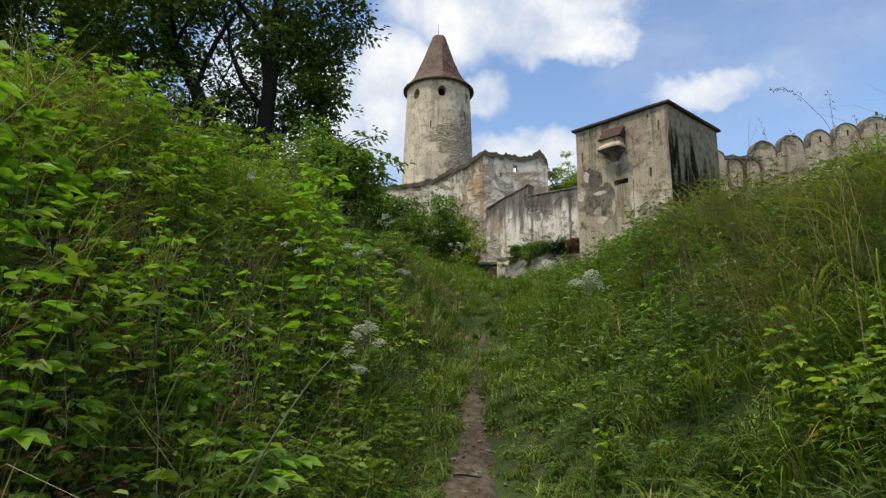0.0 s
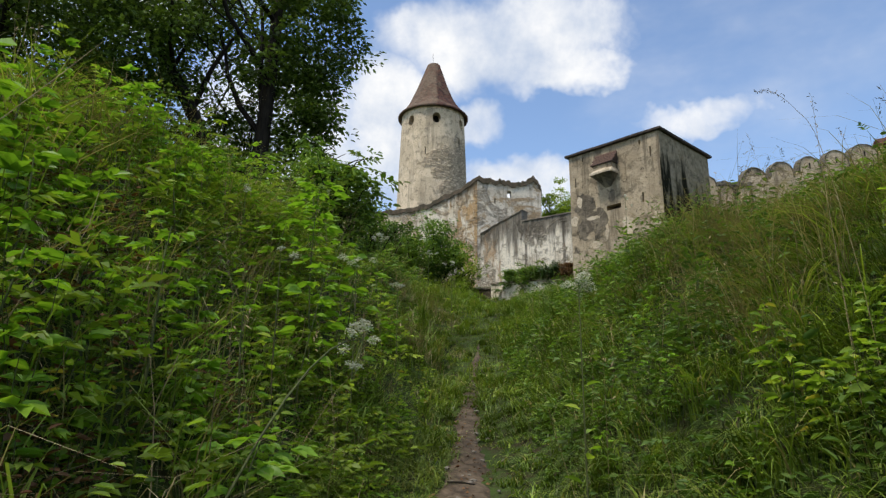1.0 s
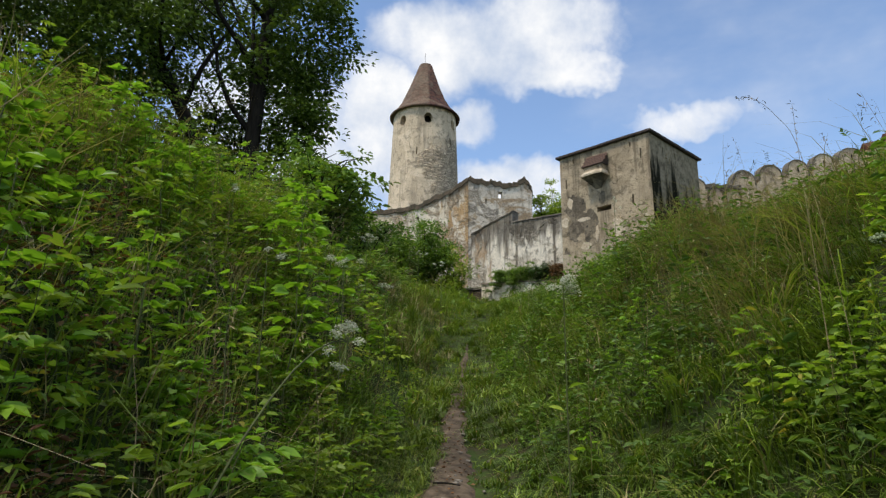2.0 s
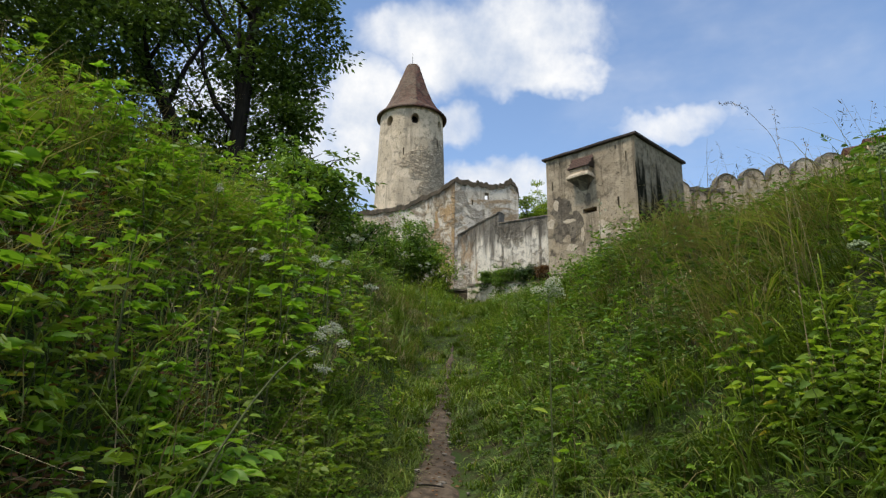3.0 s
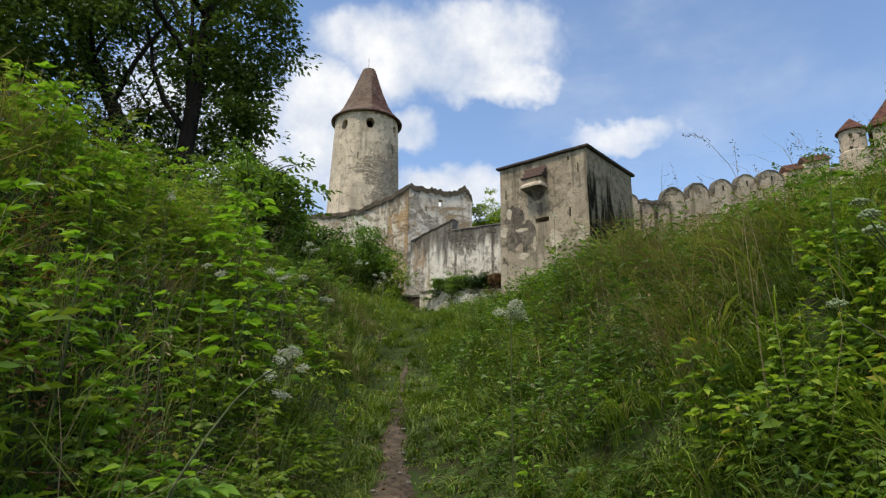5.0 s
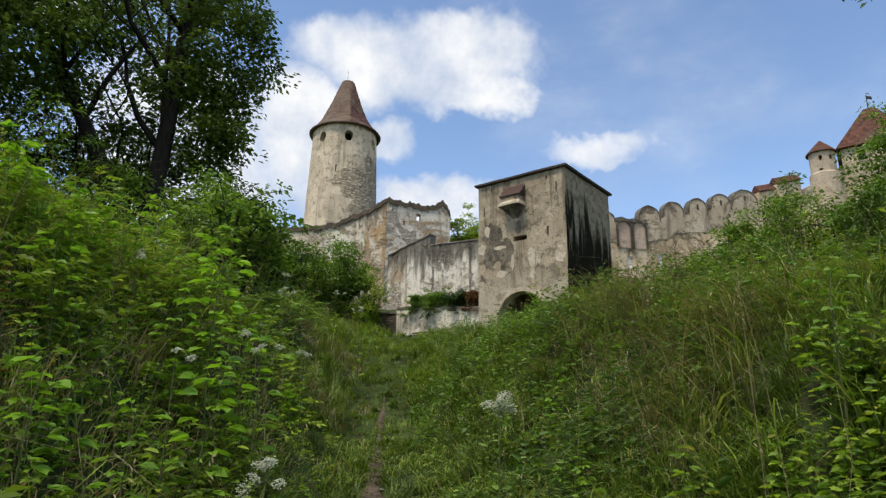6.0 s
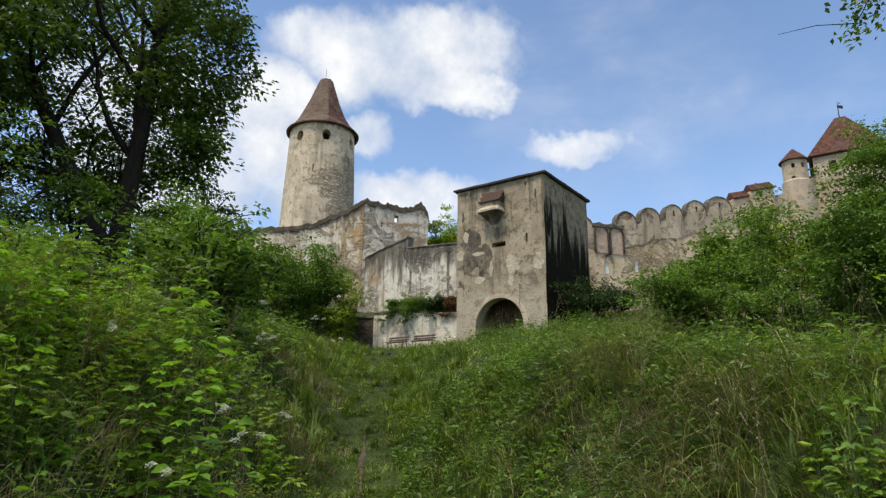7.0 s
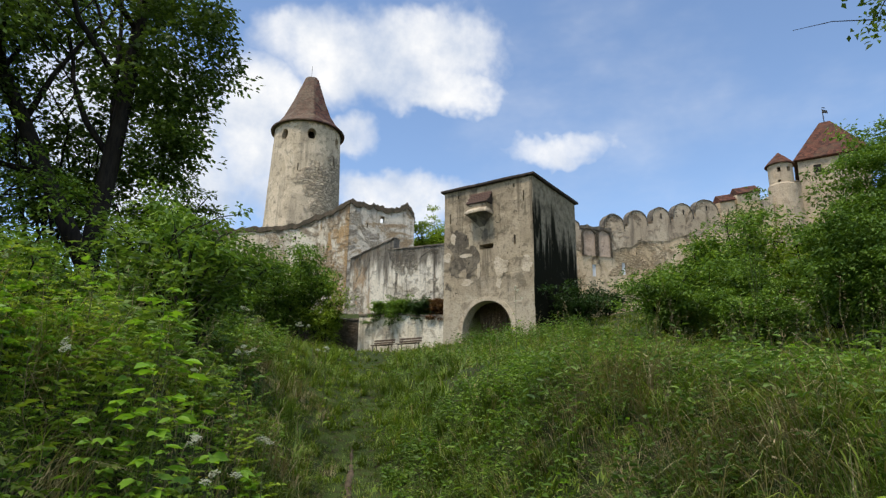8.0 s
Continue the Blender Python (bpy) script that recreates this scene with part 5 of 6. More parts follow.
herbs("undergrowth", "withered rust-brown weeds and bare stalks low on the bank", 90, (-1.6, -1.0, 1.7, 2.7), (0.2, 0.45), (0.03, 0.06), M_RUST, 49, 10)
herbs("undergrowth", "tall weeds before the gateway", 420, (8.2, 15.5, 29, 36.5), (0.7, 1.5), (0.12, 0.2), M_SHRUB, 39, 12, fine=False)


# ---------- shrubs and trees ----------
def shrub(name, label, category, x, y, h, rad, leaves, mat, seed, leaf=(0.06, 0.1), stems=7, z=None, group="", droop=0.1, low=0.12):
    """A bush: bowed stems from one base, twigs, and leaves in clumps along the twigs."""
    r = np.random.default_rng(seed)
    z = float(rough_height(x, y)) - 0.05 if z is None else z
    ob = thing(name, label, category, (x, y, z), group)
    tips = []
    for k in range(stems):
        b = bmesh.new()
        a = 2 * math.pi * (k + r.uniform(-0.3, 0.3)) / stems
        reach, top = rad * r.uniform(0.35, 0.9), h * r.uniform(0.6, 0.98)
        bow = r.uniform(0.5, 1.6)
        pts = [Vector((reach * t ** bow * math.cos(a + 0.3 * t), reach * t ** bow * math.sin(a + 0.3 * t), top * t - droop * h * t ** 4)) for t in np.linspace(0, 1, 6)]
        rr = 0.012 + 0.012 * h
        tube(b, pts, [rr * (1 - 0.8 * t) for t in np.linspace(0, 1, 6)], 5)
        for j in range(5):
            t = r.uniform(max(low, 0.25), 1.0)
            p = pts[min(int(t * 5), 4)].lerp(pts[min(int(t * 5) + 1, 5)], t * 5 % 1)
            q = p + Vector((r.normal() * 0.3 * rad, r.normal() * 0.3 * rad, abs(r.normal()) * 0.14 * h))
            tube(b, [p, p.lerp(q, 0.5) + Vector((0, 0, 0.04 * h)), q], [rr * 0.4, rr * 0.3, rr * 0.12], 4)
            tips += [p.lerp(q, s_) for s_ in (0.45, 0.75, 1.0)]
        tips += [pts[j].lerp(pts[j + 1], s_) for j in range(1, 5) for s_ in (0.0, 0.5)]
        part("stem", b, M_BARK, ob)
    T = np.array(tips)
    T = T[T[:, 2] > low * h]
    per = 26
    C = T[r.integers(0, len(T), max(4, leaves // per))]
    C = C + r.normal(size=C.shape) * np.array([0.10 * rad, 0.10 * rad, 0.05 * h])
    C[:, 2] = np.clip(C[:, 2], 0.06 if low >= 0 else -1.2, None)
    V, F = spray(C, r.uniform(0.09, 0.2, len(C)) * rad + 0.05, per, leaf, r)
    tagged(from_arrays("foliage", V, F, mat, ob), kind="stuff")
    return ob


def tree(name, label, x, y, trunks, mat, seed, z=None, leaf=(0.1, 0.16), clump=46, spread=0.42, levels=4, category="tree", sag=0.0, thin=1.0, up=0.14, fill=(), reach=99.0):
    """A tree: trunks given by (first heading, length, girth); limbs fork towards twigs, leaves hang in clumps at the ends."""
    r = np.random.default_rng(seed)
    z = float(rough_height(x, y)) - 0.15 if z is None else z
    ob = thing(name, label, category, (x, y, z))
    ends = []

    def limb(b, p, d, length, rad, level):
        pts, rr = [p], [rad]
        n_ = 5 if level == 0 else 4
        for j in range(n_):
            d = (d + Vector(r.normal(size=3) * (0.02 if level == 0 else 0.17)) + Vector((0, 0, up if level else 0.02)) - Vector((0, 0, sag * level * 0.1))).normalized()
            p = p + d * (length / n_)
            pts.append(p)
            rr.append(rad * (1 - (0.45 if level == 0 else 0.6) * (j + 1) / n_))
        tube(b, pts, rr, 8 if level == 0 else 6 if level == 1 else 4)
        if level >= 2:
            ends.extend(pts[2:])
        if level + 1 < levels:
            kids = (7 if level == 0 else 5 if level == 1 else 4)
            for k in range(kids):
                t = 0.32 + 0.68 * (k + r.uniform(0, 0.9)) / kids
                j = min(int(t * n_), n_ - 1)
                q = pts[j].lerp(pts[j + 1], t * n_ % 1)
                side = Vector(r.normal(size=3))
                side = (side - d * side.dot(d)).normalized()
                nd = (d * r.uniform(0.35, 0.8) + side * r.uniform(0.6, 1.0)).normalized()
                if q.x + nd.x * length * 0.6 > reach:
                    nd = Vector((-0.4 * abs(nd.x), nd.y, abs(nd.z) + 0.3)).normalized()
                limb(b, q, nd, length * r.uniform(0.42, 0.62), rr[j] * 0.42, level + 1)

    for head, length, girth, off in trunks:
        b = bmesh.new()
        limb(b, Vector(off), Vector(head).normalized(), length, girth, 0)
        part("trunk", b, M_BARK, ob, "dark bark trunk and limbs", smooth=True)
    T = np.array(ends)
    keep = r.random(len(T)) < thin
    T = T[keep]
    for cx, cy, cz, rx, ry, rz_, n0 in fill:
        q = unit(r.normal(size=(n0, 3))) * r.uniform(0.45, 1.0, (n0, 1)) ** 0.6
        lump = 1 + 0.22 * np.sin(q[:, 0] * 7 + seed) * np.sin(q[:, 1] * 6 + 1) + 0.15 * np.sin(q[:, 2] * 9 + 2)
        q = q * lump[:, None]
        hole = vnoise(q[:, 0] * rx, q[:, 2] * rz_, 1.3, 0.4) + 0.6 * r.normal(size=n0)
        q = q[hole > -0.65]
        T = np.concatenate([T, np.array([cx, cy, cz]) + q * np.array([rx, ry, rz_])])
    V, F = spray(T, r.uniform(0.7, 1.35, len(T)) * spread, clump, leaf, r, (0.45, 0.65), 0.7, 0.75)
    from_arrays("crown", V, F, mat, ob, "dense dark green foliage with gaps")
    return ob


tree("tree", "large dark broad-leaved tree with two leaning trunks", -7.0, 22.3,
     [((0.05, 0.0, 1.0), 12.5, 0.34, (0, 0, 0)), ((-0.58, -0.05, 1.0), 13.5, 0.30, (0.75, -0.2, 0.2))], M_TREE, 51, leaf=(0.15, 0.26), clump=44, spread=0.60, thin=0.14, sag=0.3, reach=1.9,
     fill=((1.6, 0.9, 10.2, 1.8, 1.7, 5.4, 300), (2.0, 0.4, 6.0, 0.8, 0.9, 1.4, 40), (-1.0, 1.9, 11.5, 2.4, 1.6, 4.0, 130), (-5.4, 1.2, 9.6, 2.9, 2.2, 5.0, 270), (-1.6, 3.0, 6.0, 2.6, 1.4, 2.0, 110), (0.6, -1.3, 10.0, 2.2, 0.7, 3.6, 36), (-3.6, -1.6, 9.5, 2.4, 0.7, 3.4, 36), (-9.8, 1.0, 8.6, 2.8, 2.0, 4.6, 130)))
tree("tree", "dark shady tree on the slope above the bushes", -14.5, 19.0, [((0.05, -0.1, 1.0), 8.5, 0.30, (0, 0, 0))], M_TREE, 43, leaf=(0.14, 0.24), clump=38, spread=0.65, thin=0.2,
     fill=((0.0, 0.0, 8.0, 5.6, 4.2, 6.4, 1500),))
tree("tree", "leafy young tree at the edge of the meadow", 22.6, 21.0, [((0.22, 0.0, 1.0), 6.2, 0.2, (0, 0, 0)), ((-0.2, 0.2, 1.0), 3.8, 0.14, (-0.3, 0.2, 0))], M_SHRUB, 44, leaf=(0.11, 0.20), clump=80, spread=0.55, thin=0.2,
     fill=((1.3, 0, 5.9, 2.6, 2.6, 3.9, 560), (-1.5, -0.3, 3.5, 1.9, 2.0, 2.4, 280), (4.1, 0, 7.4, 2.6, 3.0, 4.0, 480), (1.0, -1.0, 3.0, 3.8, 2.0, 2.6, 420)))
# a tree beside the meadow whose outer branch hangs into view
tree("tree", "tree on the meadow with a thin overhanging branch", 12.5, 3.5, [((0.0, 0.05, 1.0), 7.5, 0.24, (0, 0, 0))], M_TREE, 45, leaf=(0.10, 0.16), clump=22, spread=0.45, thin=0.7)

BUSHES = [
    # x, y, height, radius, leaves, material, leaf size
    (-1.5, 48.5, 8.6, 3.2, 21000, M_SHRUB, (0.16, 0.3), "tall bush grown against the castle wall"),
    (-5.5, 47.0, 7.6, 3.2, 13000, M_SHRUB, (0.16, 0.3), "tall bush grown against the castle wall"),
    (-10.5, 46.0, 7.4, 3.5, 11000, M_ASH, (0.16, 0.3), "tall light green bush on the slope"),
    (1.4, 47.2, 4.6, 2.3, 8000, M_ASH, (0.12, 0.22), "dense green bush on the lawn"),
    (17.4, 22.8, 2.9, 2.0, 12000, M_SHRUB, (0.10, 0.18), "dark leafy bush on the meadow"),
    (16.8, 27.5, 3.2, 2.3, 17000, M_SHRUB, (0.11, 0.20), "dark bush on the meadow"),
    (19.8, 26.0, 4.1, 2.5, 18000, M_SHRUB, (0.11, 0.20), "leafy bush beside the young tree"),
    (21.0, 29.5, 6.0, 3.2, 15000, M_SHRUB, (0.16, 0.28), "dark bush behind the young tree"),
    (25.5, 27.0, 6.5, 3.6, 12000, M_ASH, (0.16, 0.28), "leafy bush behind the young tree"),
    (16.8, 37.6, 2.6, 2.2, 5500, M_IVY, (0.12, 0.22), "dark bush at the foot of the gatehouse"),
    (20.8, 41.5, 2.2, 2.4, 5500, M_IVY, (0.12, 0.22), "dark bush at the foot of the battlement wall"),
    (25.5, 40.0, 3.2, 2.6, 5500, M_SHRUB, (0.14, 0.24), "dark bush at the foot of the battlement wall"),
    (30.0, 38.0, 6.5, 3.6, 6000, M_SHRUB, (0.14, 0.24), "tall bush before the battlement wall"),
    (13.4, 68.2, 9.4, 2.8, 16000, M_ASH, (0.2, 0.34), "leafy bush showing above the curtain wall"),
    (-1.9, 11.6, 2.1, 0.95, 1700, M_SHRUB, (0.11, 0.18), "bushy elder shrub on the bank"),
    (-3.4, 9.6, 1.2, 1.2, 2600, M_SHRUB, (0.07, 0.12), "light green shrub on the bank"),
    (-5.2, 10.5, 1.1, 1.4, 3000, M_SHRUB, (0.08, 0.13), "green shrub on the bank below the trees"),
    (-6.8, 9.5, 1.2, 1.3, 3000, M_ASH, (0.07, 0.12), "light green shrub on the bank"),
    (-2.9, 14.3, 2.7, 1.4, 3200, M_SHRUB, (0.11, 0.18), "green shrub on the bank below the trees"),
    (-6.5, 14.5, 1.8, 1.8, 3400, M_SHRUB, (0.09, 0.15), "green shrub on the bank below the trees"),
    (-9.5, 13.0, 2.1, 1.9, 3400, M_SHRUB, (0.09, 0.15), "green shrub on the bank below the trees"),
    (-4.6, 19.5, 3.7, 2.3, 8000, M_SHRUB, (0.1, 0.17), "leafy shrub under the large tree"),
    (-9.2, 25.5, 7.6, 2.6, 7000, M_TREE, (0.13, 0.22), "tall dark shrub behind the large tree"),
    (-5.6, 26.5, 6.8, 2.2, 6000, M_TREE, (0.13, 0.22), "tall dark shrub behind the large tree"),
    (-13.0, 24.0, 7.0, 3.0, 7000, M_TREE, (0.13, 0.22), "tall dark shrub behind the trees"),
    (-16.5, 20.0, 7.0, 3.0, 6000, M_TREE, (0.13, 0.22), "tall dark shrub behind the trees"),
    (-9.0, 18.5, 3.6, 2.4, 4600, M_SHRUB, (0.1, 0.17), "dark shrub under the large tree"),
    (-12.5, 14.0, 2.6, 2.2, 3600, M_SHRUB, (0.1, 0.17), "dark shrub under the trees"),
    (-3.0, 24.0, 3.4, 1.9, 3400, M_SHRUB, (0.1, 0.17), "dark shrub behind the large tree"),
    (-4.8, 30.0, 4.4, 2.4, 4200, M_SHRUB, (0.12, 0.2), "dark shrub on the slope"),
    (5.6, 5.0, 1.5, 0.9, 1400, M_ASH, (0.07, 0.11), "leafy shrub on the bank"),
]
for k, (x, y, h, rad, nl, mat, lf, lab) in enumerate(BUSHES):
    shrub("bush", lab, "bush", x, y, h, rad, nl, mat, 100 + k, lf, stems=8)


# saplings with large leaves beside the path
def sapling(x, y, h, leaf, seed, lab="young sapling with large bright green leaves", lean=(0, 0), n=16, mat=M_BIG):
    r = np.random.default_rng(seed)
    z = float(rough_height(x, y)) - 0.03
    ob = thing("sapling", lab, "sapling", (x, y, z))
    b = bmesh.new()
    pts = [Vector((lean[0] * t * t + 0.03 * math.sin(4 * t + seed), lean[1] * t * t, h * t)) for t in np.linspace(0, 1, 7)]
    tube(b, pts, [0.009 * (1 - 0.7 * t) for t in np.linspace(0, 1, 7)], 5)
    part("stem", b, M_STEM, ob)
    for k in range(n):
        t = 0.3 + 0.7 * k / (n - 1)
        j = min(int(t * 6), 5)
        p = pts[j].lerp(pts[j + 1], t * 6 - j)
        a = 2.4 * k + r.normal() * 0.3
        d = Vector((math.cos(a), math.sin(a), r.uniform(0.1, 0.5))).normalized()
        q = p + d * leaf * r.uniform(0.7, 1.2)
        P, D, L = [], [], []
        # a hand of three leaflets on a stalk
        for turn, k2 in ((0, 1.0), (0.75, 0.8), (-0.75, 0.8)):
            c, s_ = math.cos(turn), math.sin(turn)
            P.append(q)
            D.append((d.x * c - d.y * s_, d.x * s_ + d.y * c, d.z * 0.4 - 0.2))
            L.append(leaf * k2 * r.uniform(0.85, 1.15))
        L = np.array(L)
        pair = leaf_arrays(np.array(P, float), unit(np.array(D, float)), L, L * 0.62, 0.95, 0.14, True, r)
        stalk = stem_arrays(np.array([p]), np.array([q]), 0.004, 0.02, r)
        from_arrays("leaf", *joined(pair, stalk), mat, ob)
    return ob


for k, (x, y, h, lf, lean) in enumerate([(-1.42, 2.35, 0.68, 0.11, (0.1, 0)), (-1.75, 2.9, 0.68, 0.11, (0.05, 0)), (-1.35, 3.3, 0.9, 0.10, (0.1, 0)), (-1.1, 3.9, 0.95, 0.09, (0.05, 0)),
                                      (-2.3, 3.6, 0.62, 0.11, (0, 0)), (-1.5, 5.8, 0.95, 0.12, (0.1, 0)), (-1.2, 6.6, 1.1, 0.11, (0.15, 0)), (-2.1, 7.2, 0.95, 0.11, (0, 0)),
                                      (-0.75, 2.6, 0.45, 0.10, (0.05, 0)), (-1.9, 4.7, 0.8, 0.11, (0, 0)), (-2.25, 3.0, 0.6, 0.17, (0.1, 0)), (-2.7, 2.5, 0.48, 0.16, (0.1, 0)), (-1.0, 5.0, 1.1, 0.15, (0.1, 0)),
                                      (-0.9, 6.1, 1.25, 0.16, (0.1, -0.05)), (-1.6, 7.7, 1.1, 0.17, (0.05, 0)), (-2.6, 5.3, 0.75, 0.16, (0, 0)), (-0.8, 3.2, 0.5, 0.13, (0.05, 0))]):
    sapling(x, y, h, lf, 300 + k, lean=lean)


sapling(-1.12, 5.7, 1.75, 0.14, 341, "tall sapling with large bright green lobed leaves", (0.05, 0.0), 30)
sapling(2.36, 3.38, 1.0, 0.08, 340, "slender dark green sapling on the grassy bank", (0.10, 0.0), 30, M_SHRUB)


# ---------- white umbels ----------
def umbel_plant(x, y, top, seed, heads=4, size=0.09, lab="white flowering hogweed with flat umbels on a tall stem", lean=(0.0, 0.0), tall=0.03):
    r = np.random.default_rng(seed)
    z = float(rough_height(x, y)) - 0.02
    h = top - z
    ob = thing("umbel_plant", lab, "wildflower", (x, y, z), group="white umbels beside the path")
    b = bmesh.new()
    P0 = Vector((lean[0], lean[1], h))
    tube(b, [(lean[0] * (1.25 * t - 0.25 * t * t) * t ** 0.3, lean[1] * (1.25 * t - 0.25 * t * t) * t ** 0.3, (h - 0.1) * math.sin(1.5708 * t) if lean[0] else (h - 0.1) * t) for t in np.linspace(0, 1, 9)], [0.0065 - 0.0004 * k for k in range(9)], 5)
    P, D, L = [], [], []
    for k in range(heads):
        c = P0 + Vector((r.normal() * size * 0.8, r.normal() * size * 0.8, r.uniform(-2 * tall, 0.0))) if k else P0
        tube(b, [P0 - Vector((0, 0, 0.1)), c - Vector((0, 0, 0.03))], [0.003, 0.002], 4)
        hb = bmesh.new()
        tip = Euler((r.normal() * 0.35, r.normal() * 0.35, 0)).to_matrix()
        for j in range(46):
            q, rr = 2.4 * j, size * 0.5 * math.sqrt((j + 0.5) / 46)
            u_ = c + tip @ Vector((rr * math.cos(q), rr * math.sin(q), -0.9 * rr * rr / size + r.normal() * 0.006))
            if j % 4 == 0:
                tube(hb, [c - Vector((0, 0, 0.035)), u_], [0.0009, 0.0007], 3)
            bmesh.ops.create_icosphere(hb, subdivisions=1, radius=size * 0.062 * r.uniform(0.7, 1.2), matrix=Matrix.Translation(u_) @ Matrix.Diagonal((1, 1, 0.6, 1)))
        part("umbel", hb, M_FLOWER, ob, "white flower head")
    part("stem", b, M_STEM, ob)
    for k in range(7):
        a = 2.4 * k
        P.append((0.02 * math.cos(a), 0.02 * math.sin(a), h * (0.12 + 0.09 * k)))
        D.append((math.cos(a), math.sin(a), 0.35))
        L.append(0.14 - 0.01 * k)
    L = np.array(L)
    V, F = leaf_arrays(np.array(P), unit(np.array(D)), L, L * 0.5, 0.9, 0.15, True, r)
    tagged(from_arrays("foliage", V, F, M_HERB, ob), kind="stuff")
    return ob


for k, (x, y, top, heads, size) in enumerate([(0.825, 4.19, 2.33, 5, 0.10), (-0.86, 2.62, 2.0, 9, 0.075), (-0.72, 5.6, 2.75, 3, 0.08), (-0.95, 6.3, 2.95, 3, 0.08), (-1.1, 4.6, 2.6, 3, 0.07),
                                             (-0.5, 7.5, 2.9, 4, 0.08), (-0.9, 9.0, 3.9, 4, 0.09), (0.2, 12.5, 4.3, 4, 0.09), (-1.9, 6.2, 3.6, 3, 0.08), 
                                             (-0.3, 14.5, 5.0, 4, 0.1), (-1.3, 13.5, 5.1, 4, 0.1)]):
    umbel_plant(x, y, top, 400 + k, heads, size, tall=0.13 if k == 1 else 0.03, lean=(0.44, 1.2) if k == 1 else (0.0, 0.0))


umbel_plant(3.42, 11.6, 5.4, 440, 6, 0.055, "tall hogweed stalk with small seed heads on the bank", tall=0.16)


def arched_stalk(pts, seed, lab):
    """One long grass stalk bending over under its seed head."""
    r = np.random.default_rng(seed)
    z = float(rough_height(pts[0][0], pts[0][1])) - 0.03
    ob = thing("grass_stalk", lab, "grass", (pts[0][0], pts[0][1], z))
    ctrl = [Vector((0, 0, 0))] + [Vector((x - pts[0][0], y - pts[0][1], h - z)) for x, y, h in pts[1:]]
    line = []
    for k in range(len(ctrl) - 1):
        a, b0, c0, d0 = ctrl[max(k - 1, 0)], ctrl[k], ctrl[k + 1], ctrl[min(k + 2, len(ctrl) - 1)]
        for t in np.linspace(0, 1, 6, endpoint=False):
            line.append(0.5 * (2 * b0 + (c0 - a) * t + (2 * a - 5 * b0 + 4 * c0 - d0) * t * t + (3 * b0 - a - 3 * c0 + d0) * t ** 3))
    line.append(ctrl[-1])
    b = bmesh.new()
    tube(b, line, [0.0016 - 0.0009 * k / len(line) for k in range(len(line))], 5)
    part("stalk", b, M_STRAW, ob)
    S = np.array([line[-1 - k // 3] for k in range(30)]) + r.normal(size=(30, 3)) * 0.006
    tagged(from_arrays("seed_head", *leaf_arrays(S, scatter_dirs(30, 0.2, r), r.uniform(0.012, 0.026, 30), 0.005, r=r), M_STRAW, ob), kind="stuff")
    return ob


arched_stalk([(1.95, 3.25), (1.9, 3.25, 2.2), (1.79, 3.23, 2.80), (1.70, 3.23, 2.97), (1.60, 3.23, 3.06), (1.52, 3.23, 3.06)], 71, "long dry grass stalk arching over the bank")
arched_stalk([(1.86, 3.3), (1.84, 3.3, 2.4), (1.82, 3.28, 2.8), (1.80, 3.25, 3.05)], 72, "upright dry grass stalk on the bank")


# growth on the ledge of the low wall
for k, (u_, h, rad, n_, mat, lab) in enumerate([(-5.6, 1.3, 1.3, 3600, M_SHRUB, "green bush spilling over the low wall"), (-3.9, 1.5, 1.4, 4200, M_SHRUB, "green bush spilling over the low wall"),
                                           (-2.2, 1.5, 1.3, 3600, M_IVY, "dark bush spilling over the low wall"), (-0.9, 1.4, 0.9, 2200, M_RUST, "withered brown bush beside the gatehouse")]):
    p = GA + GU * u_ + GV * 0.75
    shrub("bush", lab, "bush", p.x, p.y, h * 1.35, rad * 0.85, n_ + 4500, mat, 500 + k, (0.1, 0.18), stems=10, z=9.9 + 0.09 * -u_, droop=1.15, low=-0.9)


# the thin branch that hangs in from the meadow tree
bough = thing("hanging_branch", "thin drooping branch with small dark leaves", "branch", (12.4, 3.7, 9.6))
b = bmesh.new()
r = np.random.default_rng(61)
main = [Vector((0, 0, 0)), Vector((-1.8, 1.0, 0.5)), Vector((-3.6, 2.3, 0.5)), Vector((-4.8, 3.2, -0.2)), Vector((-5.3, 3.5, -1.2))]
tube(b, main, [0.06, 0.045, 0.03, 0.015, 0.006], 6)
tips = [main[2].lerp(main[3], 0.5), main[3], main[4], main[3].lerp(main[4], 0.5)]
for k in range(9):
    p = main[2].lerp(main[3], r.random()) if k < 5 else main[3].lerp(main[4], r.random())
    q = p + Vector((-r.uniform(0.2, 0.9), r.uniform(-0.1, 0.6), r.uniform(-0.5, 0.25)))
    tube(b, [p, p.lerp(q, 0.5) + Vector((0, 0, 0.06)), q], [0.008, 0.006, 0.003], 4)
part("bough", b, M_BARK, bough)
n_ = 170
P = np.array([main[4].lerp(main[3], t) for t in r.uniform(0, 0.55, n_)]) + r.normal(size=(n_, 3)) * 0.16
L = r.uniform(0.07, 0.12, n_)
tagged(from_arrays("foliage", *leaf_arrays(P, scatter_dirs(n_, -0.5, r), L, L * 0.6, 0.6, r=r), M_TREE, bough), kind="stuff")

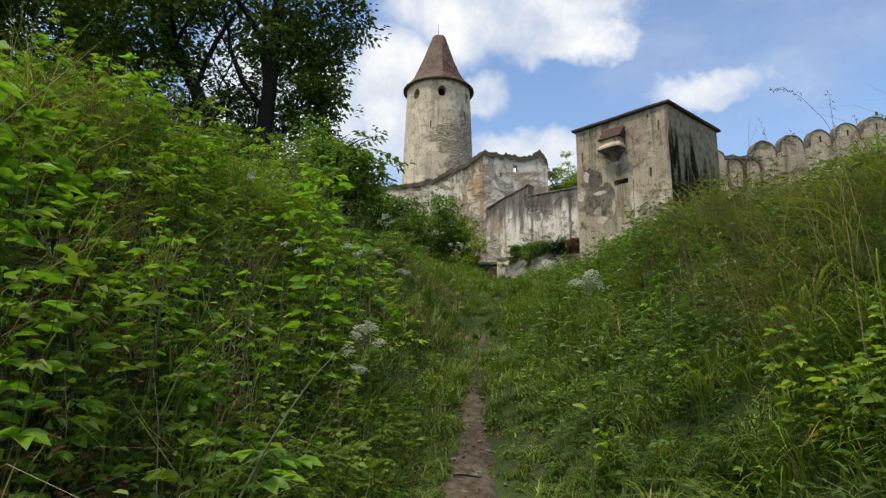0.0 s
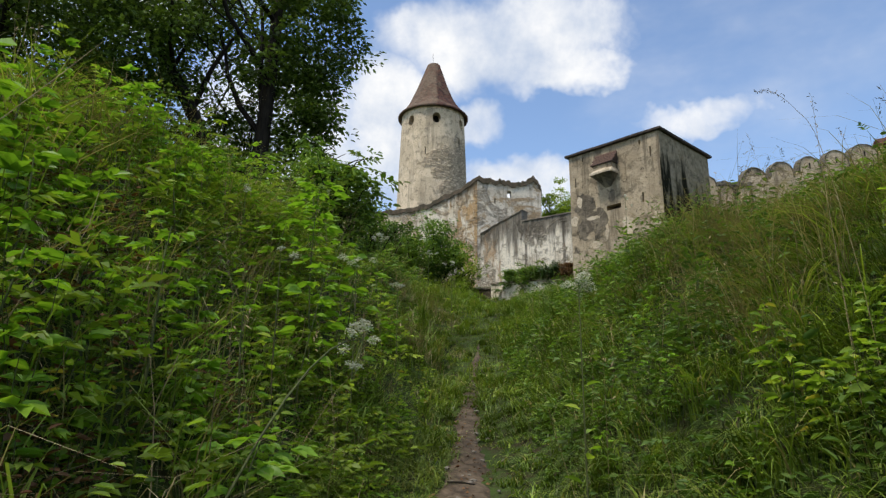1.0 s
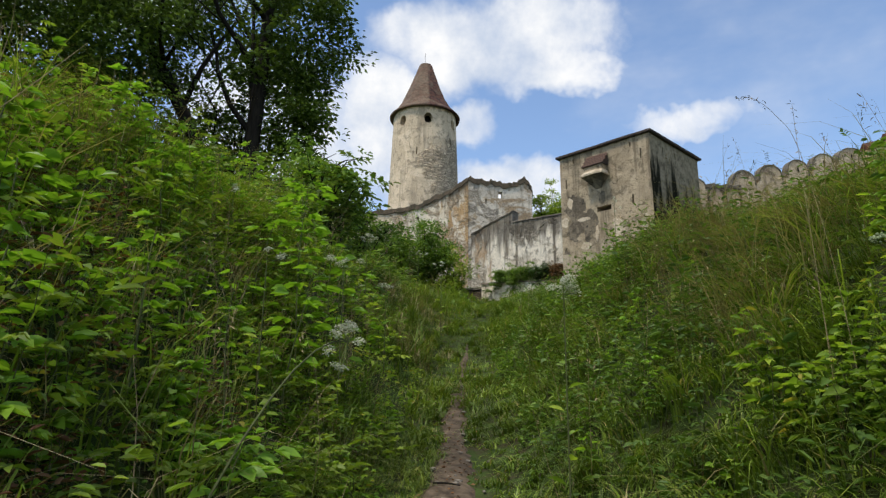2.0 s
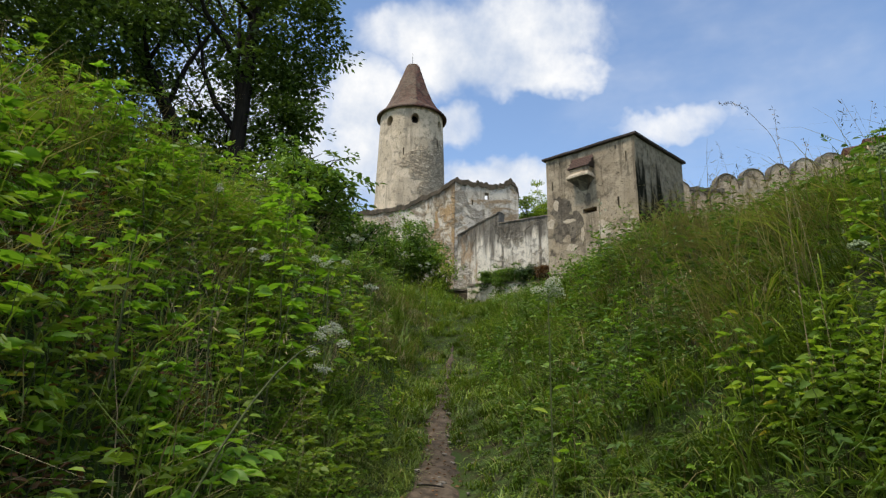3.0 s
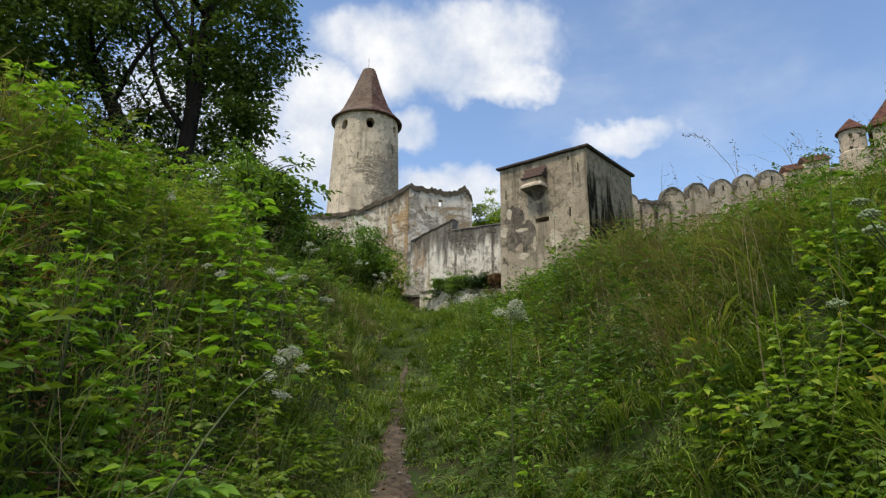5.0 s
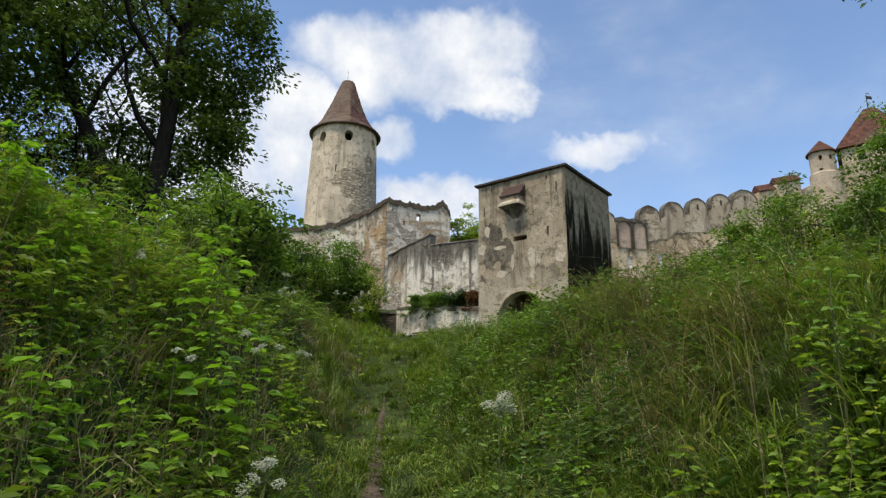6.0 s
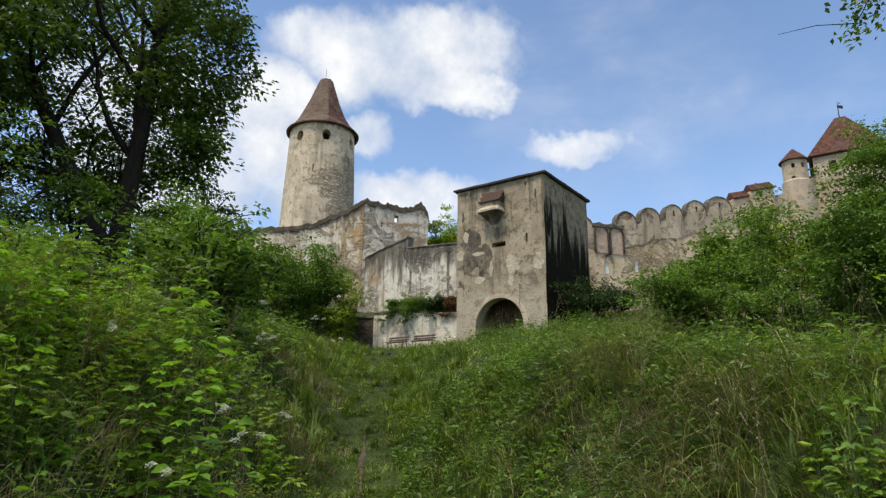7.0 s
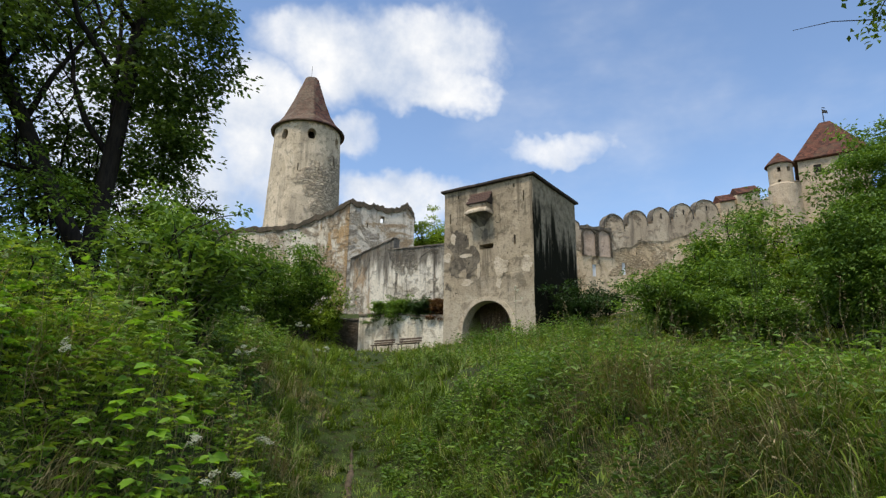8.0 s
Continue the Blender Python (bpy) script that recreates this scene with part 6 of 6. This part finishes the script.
# a hogweed close beside the eye, its small heads spread wide
for k, (x, y, top) in enumerate([(1.04, 1.56, 2.16), (1.16, 1.66, 2.32)]):
    r = np.random.default_rng(430 + k)
    z = float(rough_height(x, y)) - 0.02
    h = top - z
    ob = thing("umbel_plant", "greenish white hogweed heads on branching stalks", "wildflower", (x, y, z), group="white umbels beside the path")
    b = bmesh.new()
    tube(b, [(0, 0, 0), (0.01, 0.01, h * 0.5), (0, 0, h - 0.12)], [0.006, 0.005, 0.004], 6)
    for j in range(5):
        a = 2.4 * j + k
        s_ = Vector((0, 0, h - 0.42 + 0.055 * j))
        c = s_ + Vector((math.cos(a) * (0.15 - 0.015 * j), math.sin(a) * (0.15 - 0.015 * j), 0.13))
        tube(b, [s_, s_.lerp(c, 0.55) - Vector((0, 0, 0.015)), c - Vector((0, 0, 0.02))], [0.003, 0.0025, 0.0015], 4)
        hb = bmesh.new()
        for i in range(34):
            q, rr = 2.4 * i, 0.021 * math.sqrt((i + 0.5) / 34)
            bmesh.ops.create_icosphere(hb, subdivisions=1, radius=0.0036 * r.uniform(0.7, 1.2), matrix=Matrix.Translation(c + Vector((rr * math.cos(q), rr * math.sin(q), -30 * rr * rr + r.normal() * 0.002))))
        part("umbel", hb, M_BUD, ob, "greenish white flower head")
    part("stem", b, M_STEM, ob)
    n_ = 14
    ang = 2.4 * np.arange(n_)
    P = np.column_stack([np.cos(ang) * 0.02, np.sin(ang) * 0.02, h * np.linspace(0.15, 0.75, n_)])
    D = unit(np.column_stack([np.cos(ang), np.sin(ang), np.full(n_, 0.2)]))
    L = r.uniform(0.08, 0.14, n_)
    tagged(from_arrays("foliage", *leaf_arrays(P, D, L, L * 0.55, 0.9, 0.14, True, r), M_HERB, ob), kind="stuff")


# ash sprigs that stand out against the sky
def sprig(x, y, ends, seed):
    r = np.random.default_rng(seed)
    z = float(rough_height(x, y)) - 0.05
    ob = thing("ash_sapling", "slender ash sapling with feathered leaves against the sky", "sapling", (x, y, z))
    for ex, ey, ez in ends:
        e = Vector((ex - x, ey - y, ez - z))
        b = bmesh.new()
        pts = [Vector((e.x * t ** 1.6, e.y * t ** 1.6, e.z * t - 0.08 * t ** 4)) for t in np.linspace(0, 1, 8)]
        tube(b, pts, [0.014 * (1 - 0.8 * t) for t in np.linspace(0, 1, 8)], 5)
        st = part("stem", b, M_STEM, ob)
        P, D = [], []
        for k in range(7):
            t = 0.5 + 0.5 * k / 6
            j = min(int(t * 7), 6)
            p = pts[j].lerp(pts[j + 1], t * 7 - j)
            a = 2.4 * k + r.normal() * 0.4
            d = Vector((math.cos(a), 0.6 * math.sin(a), r.uniform(-0.1, 0.6))).normalized()
            s_ = d.cross(Vector((0, 0, 1))).normalized()
            for i in range(4):
                q = p + d * (0.06 + 0.09 * i)
                for sg in (-1, 1):
                    P.append(q)
                    D.append(d * 0.5 + s_ * sg + Vector((0, 0, -0.15)))
            P.append(p + d * 0.4)
            D.append(d)
        n_ = len(P)
        L = r.uniform(0.11, 0.17, n_)
        tagged(from_arrays("foliage", *leaf_arrays(np.array(P), unit(np.array(D)), L, L * 0.45, 0.75, 0.15, True, r), M_TREE, ob), kind="stuff")
    return ob


sprig(-2.1, 11.2, [(-1.5, 11.0, 5.95), (-0.95, 11.0, 5.6), (-1.75, 11.3, 5.6), (-1.15, 10.9, 5.15)], 601)
sprig(-2.6, 10.2, [(-2.3, 10.0, 5.4), (-2.9, 10.3, 5.6), (-1.9, 10.1, 5.0)], 602)
sprig(17.2, 22.3, [(17.3, 22.0, 11.8), (16.8, 22.0, 11.2), (17.8, 22.2, 11.3), (16.5, 22.1, 10.6), (17.5, 22.4, 10.8), (17.0, 22.2, 11.0)], 603)

# dead twigs and bleached stems lying in the growth
r = np.random.default_rng(77)
x, y = field(240, -5.5, -0.7, 1.6, 9, r)
P = on_ground(x, y)
a = r.uniform(0, 6.28, len(P))
Q = P + np.column_stack([np.cos(a) * r.uniform(0.2, 0.7, len(P)), np.sin(a) * r.uniform(0.2, 0.7, len(P)), r.uniform(0.25, 0.95, len(P))])
ok = clear(Q, 0.5) & clear((P + Q) / 2, 0.5)
tagged(from_arrays("dead_stems", *stem_arrays(P[ok], Q[ok], 0.007, 0.1, r), M_STRAW), "bleached dead stems leaning in the undergrowth", "weeds", kind="stuff")

# brown leaf litter on the path
y = r.uniform(1.0, 8.5, 420)
x = path_x(y) + r.normal(size=420) * 0.13
P = np.column_stack([x, y, rough_height(x, y) + 0.035])
tagged(from_arrays("leaf_litter", *leaf_arrays(P, scatter_dirs(420, 0.0, r) * np.array([1, 1, 0.15]), r.uniform(0.02, 0.05, 420), 0.02, 0.95, r=r), M_RUST), "dry brown leaves scattered on the path", "leaf litter", kind="stuff")

# stones and a twig on the path
stone_meshes = []
for k in range(110):
    y = r.uniform(1.2, 8.0)
    x = float(path_x(y)) + r.normal() * 0.12
    s_ = r.uniform(0.008, 0.028)
    if len(stone_meshes) < 5:
        b = bmesh.new()
        bmesh.ops.create_icosphere(b, subdivisions=1, radius=1.0)
        for vv in b.verts:
            vv.co *= 1 + 0.3 * noise.noise(vv.co * 2 + Vector((k, 0, 0)))
        o = part("stone", b, M_STONE)
        stone_meshes.append(o.data)
    else:
        o = new("stone", stone_meshes[k % 5])
    o.scale = (s_ * r.uniform(0.8, 1.5), s_, s_ * 0.55)
    o.rotation_euler = (0, 0, r.uniform(0, 6))
    o.location = (x, y, float(rough_height(x, y)) + 0.02)
    tagged(o, "small grey stone trodden into the earth path", "stone", "stones on the path")
for x0, y0, x1, y1 in ((-0.03, 4.75, 0.22, 4.62), (0.05, 5.3, 0.25, 5.25)):
    b = bmesh.new()
    za, zb = float(rough_height(x0, y0)) + 0.05, float(rough_height(x1, y1)) + 0.05
    tube(b, [(x0, y0, za), ((x0 + x1) / 2, (y0 + y1) / 2 + 0.02, (za + zb) / 2 + 0.005), (x1, y1, zb)], [0.009, 0.008, 0.005], 6)
    tagged(part("stick", b, M_BARK), "dark fallen stick lying across the path", "stick")
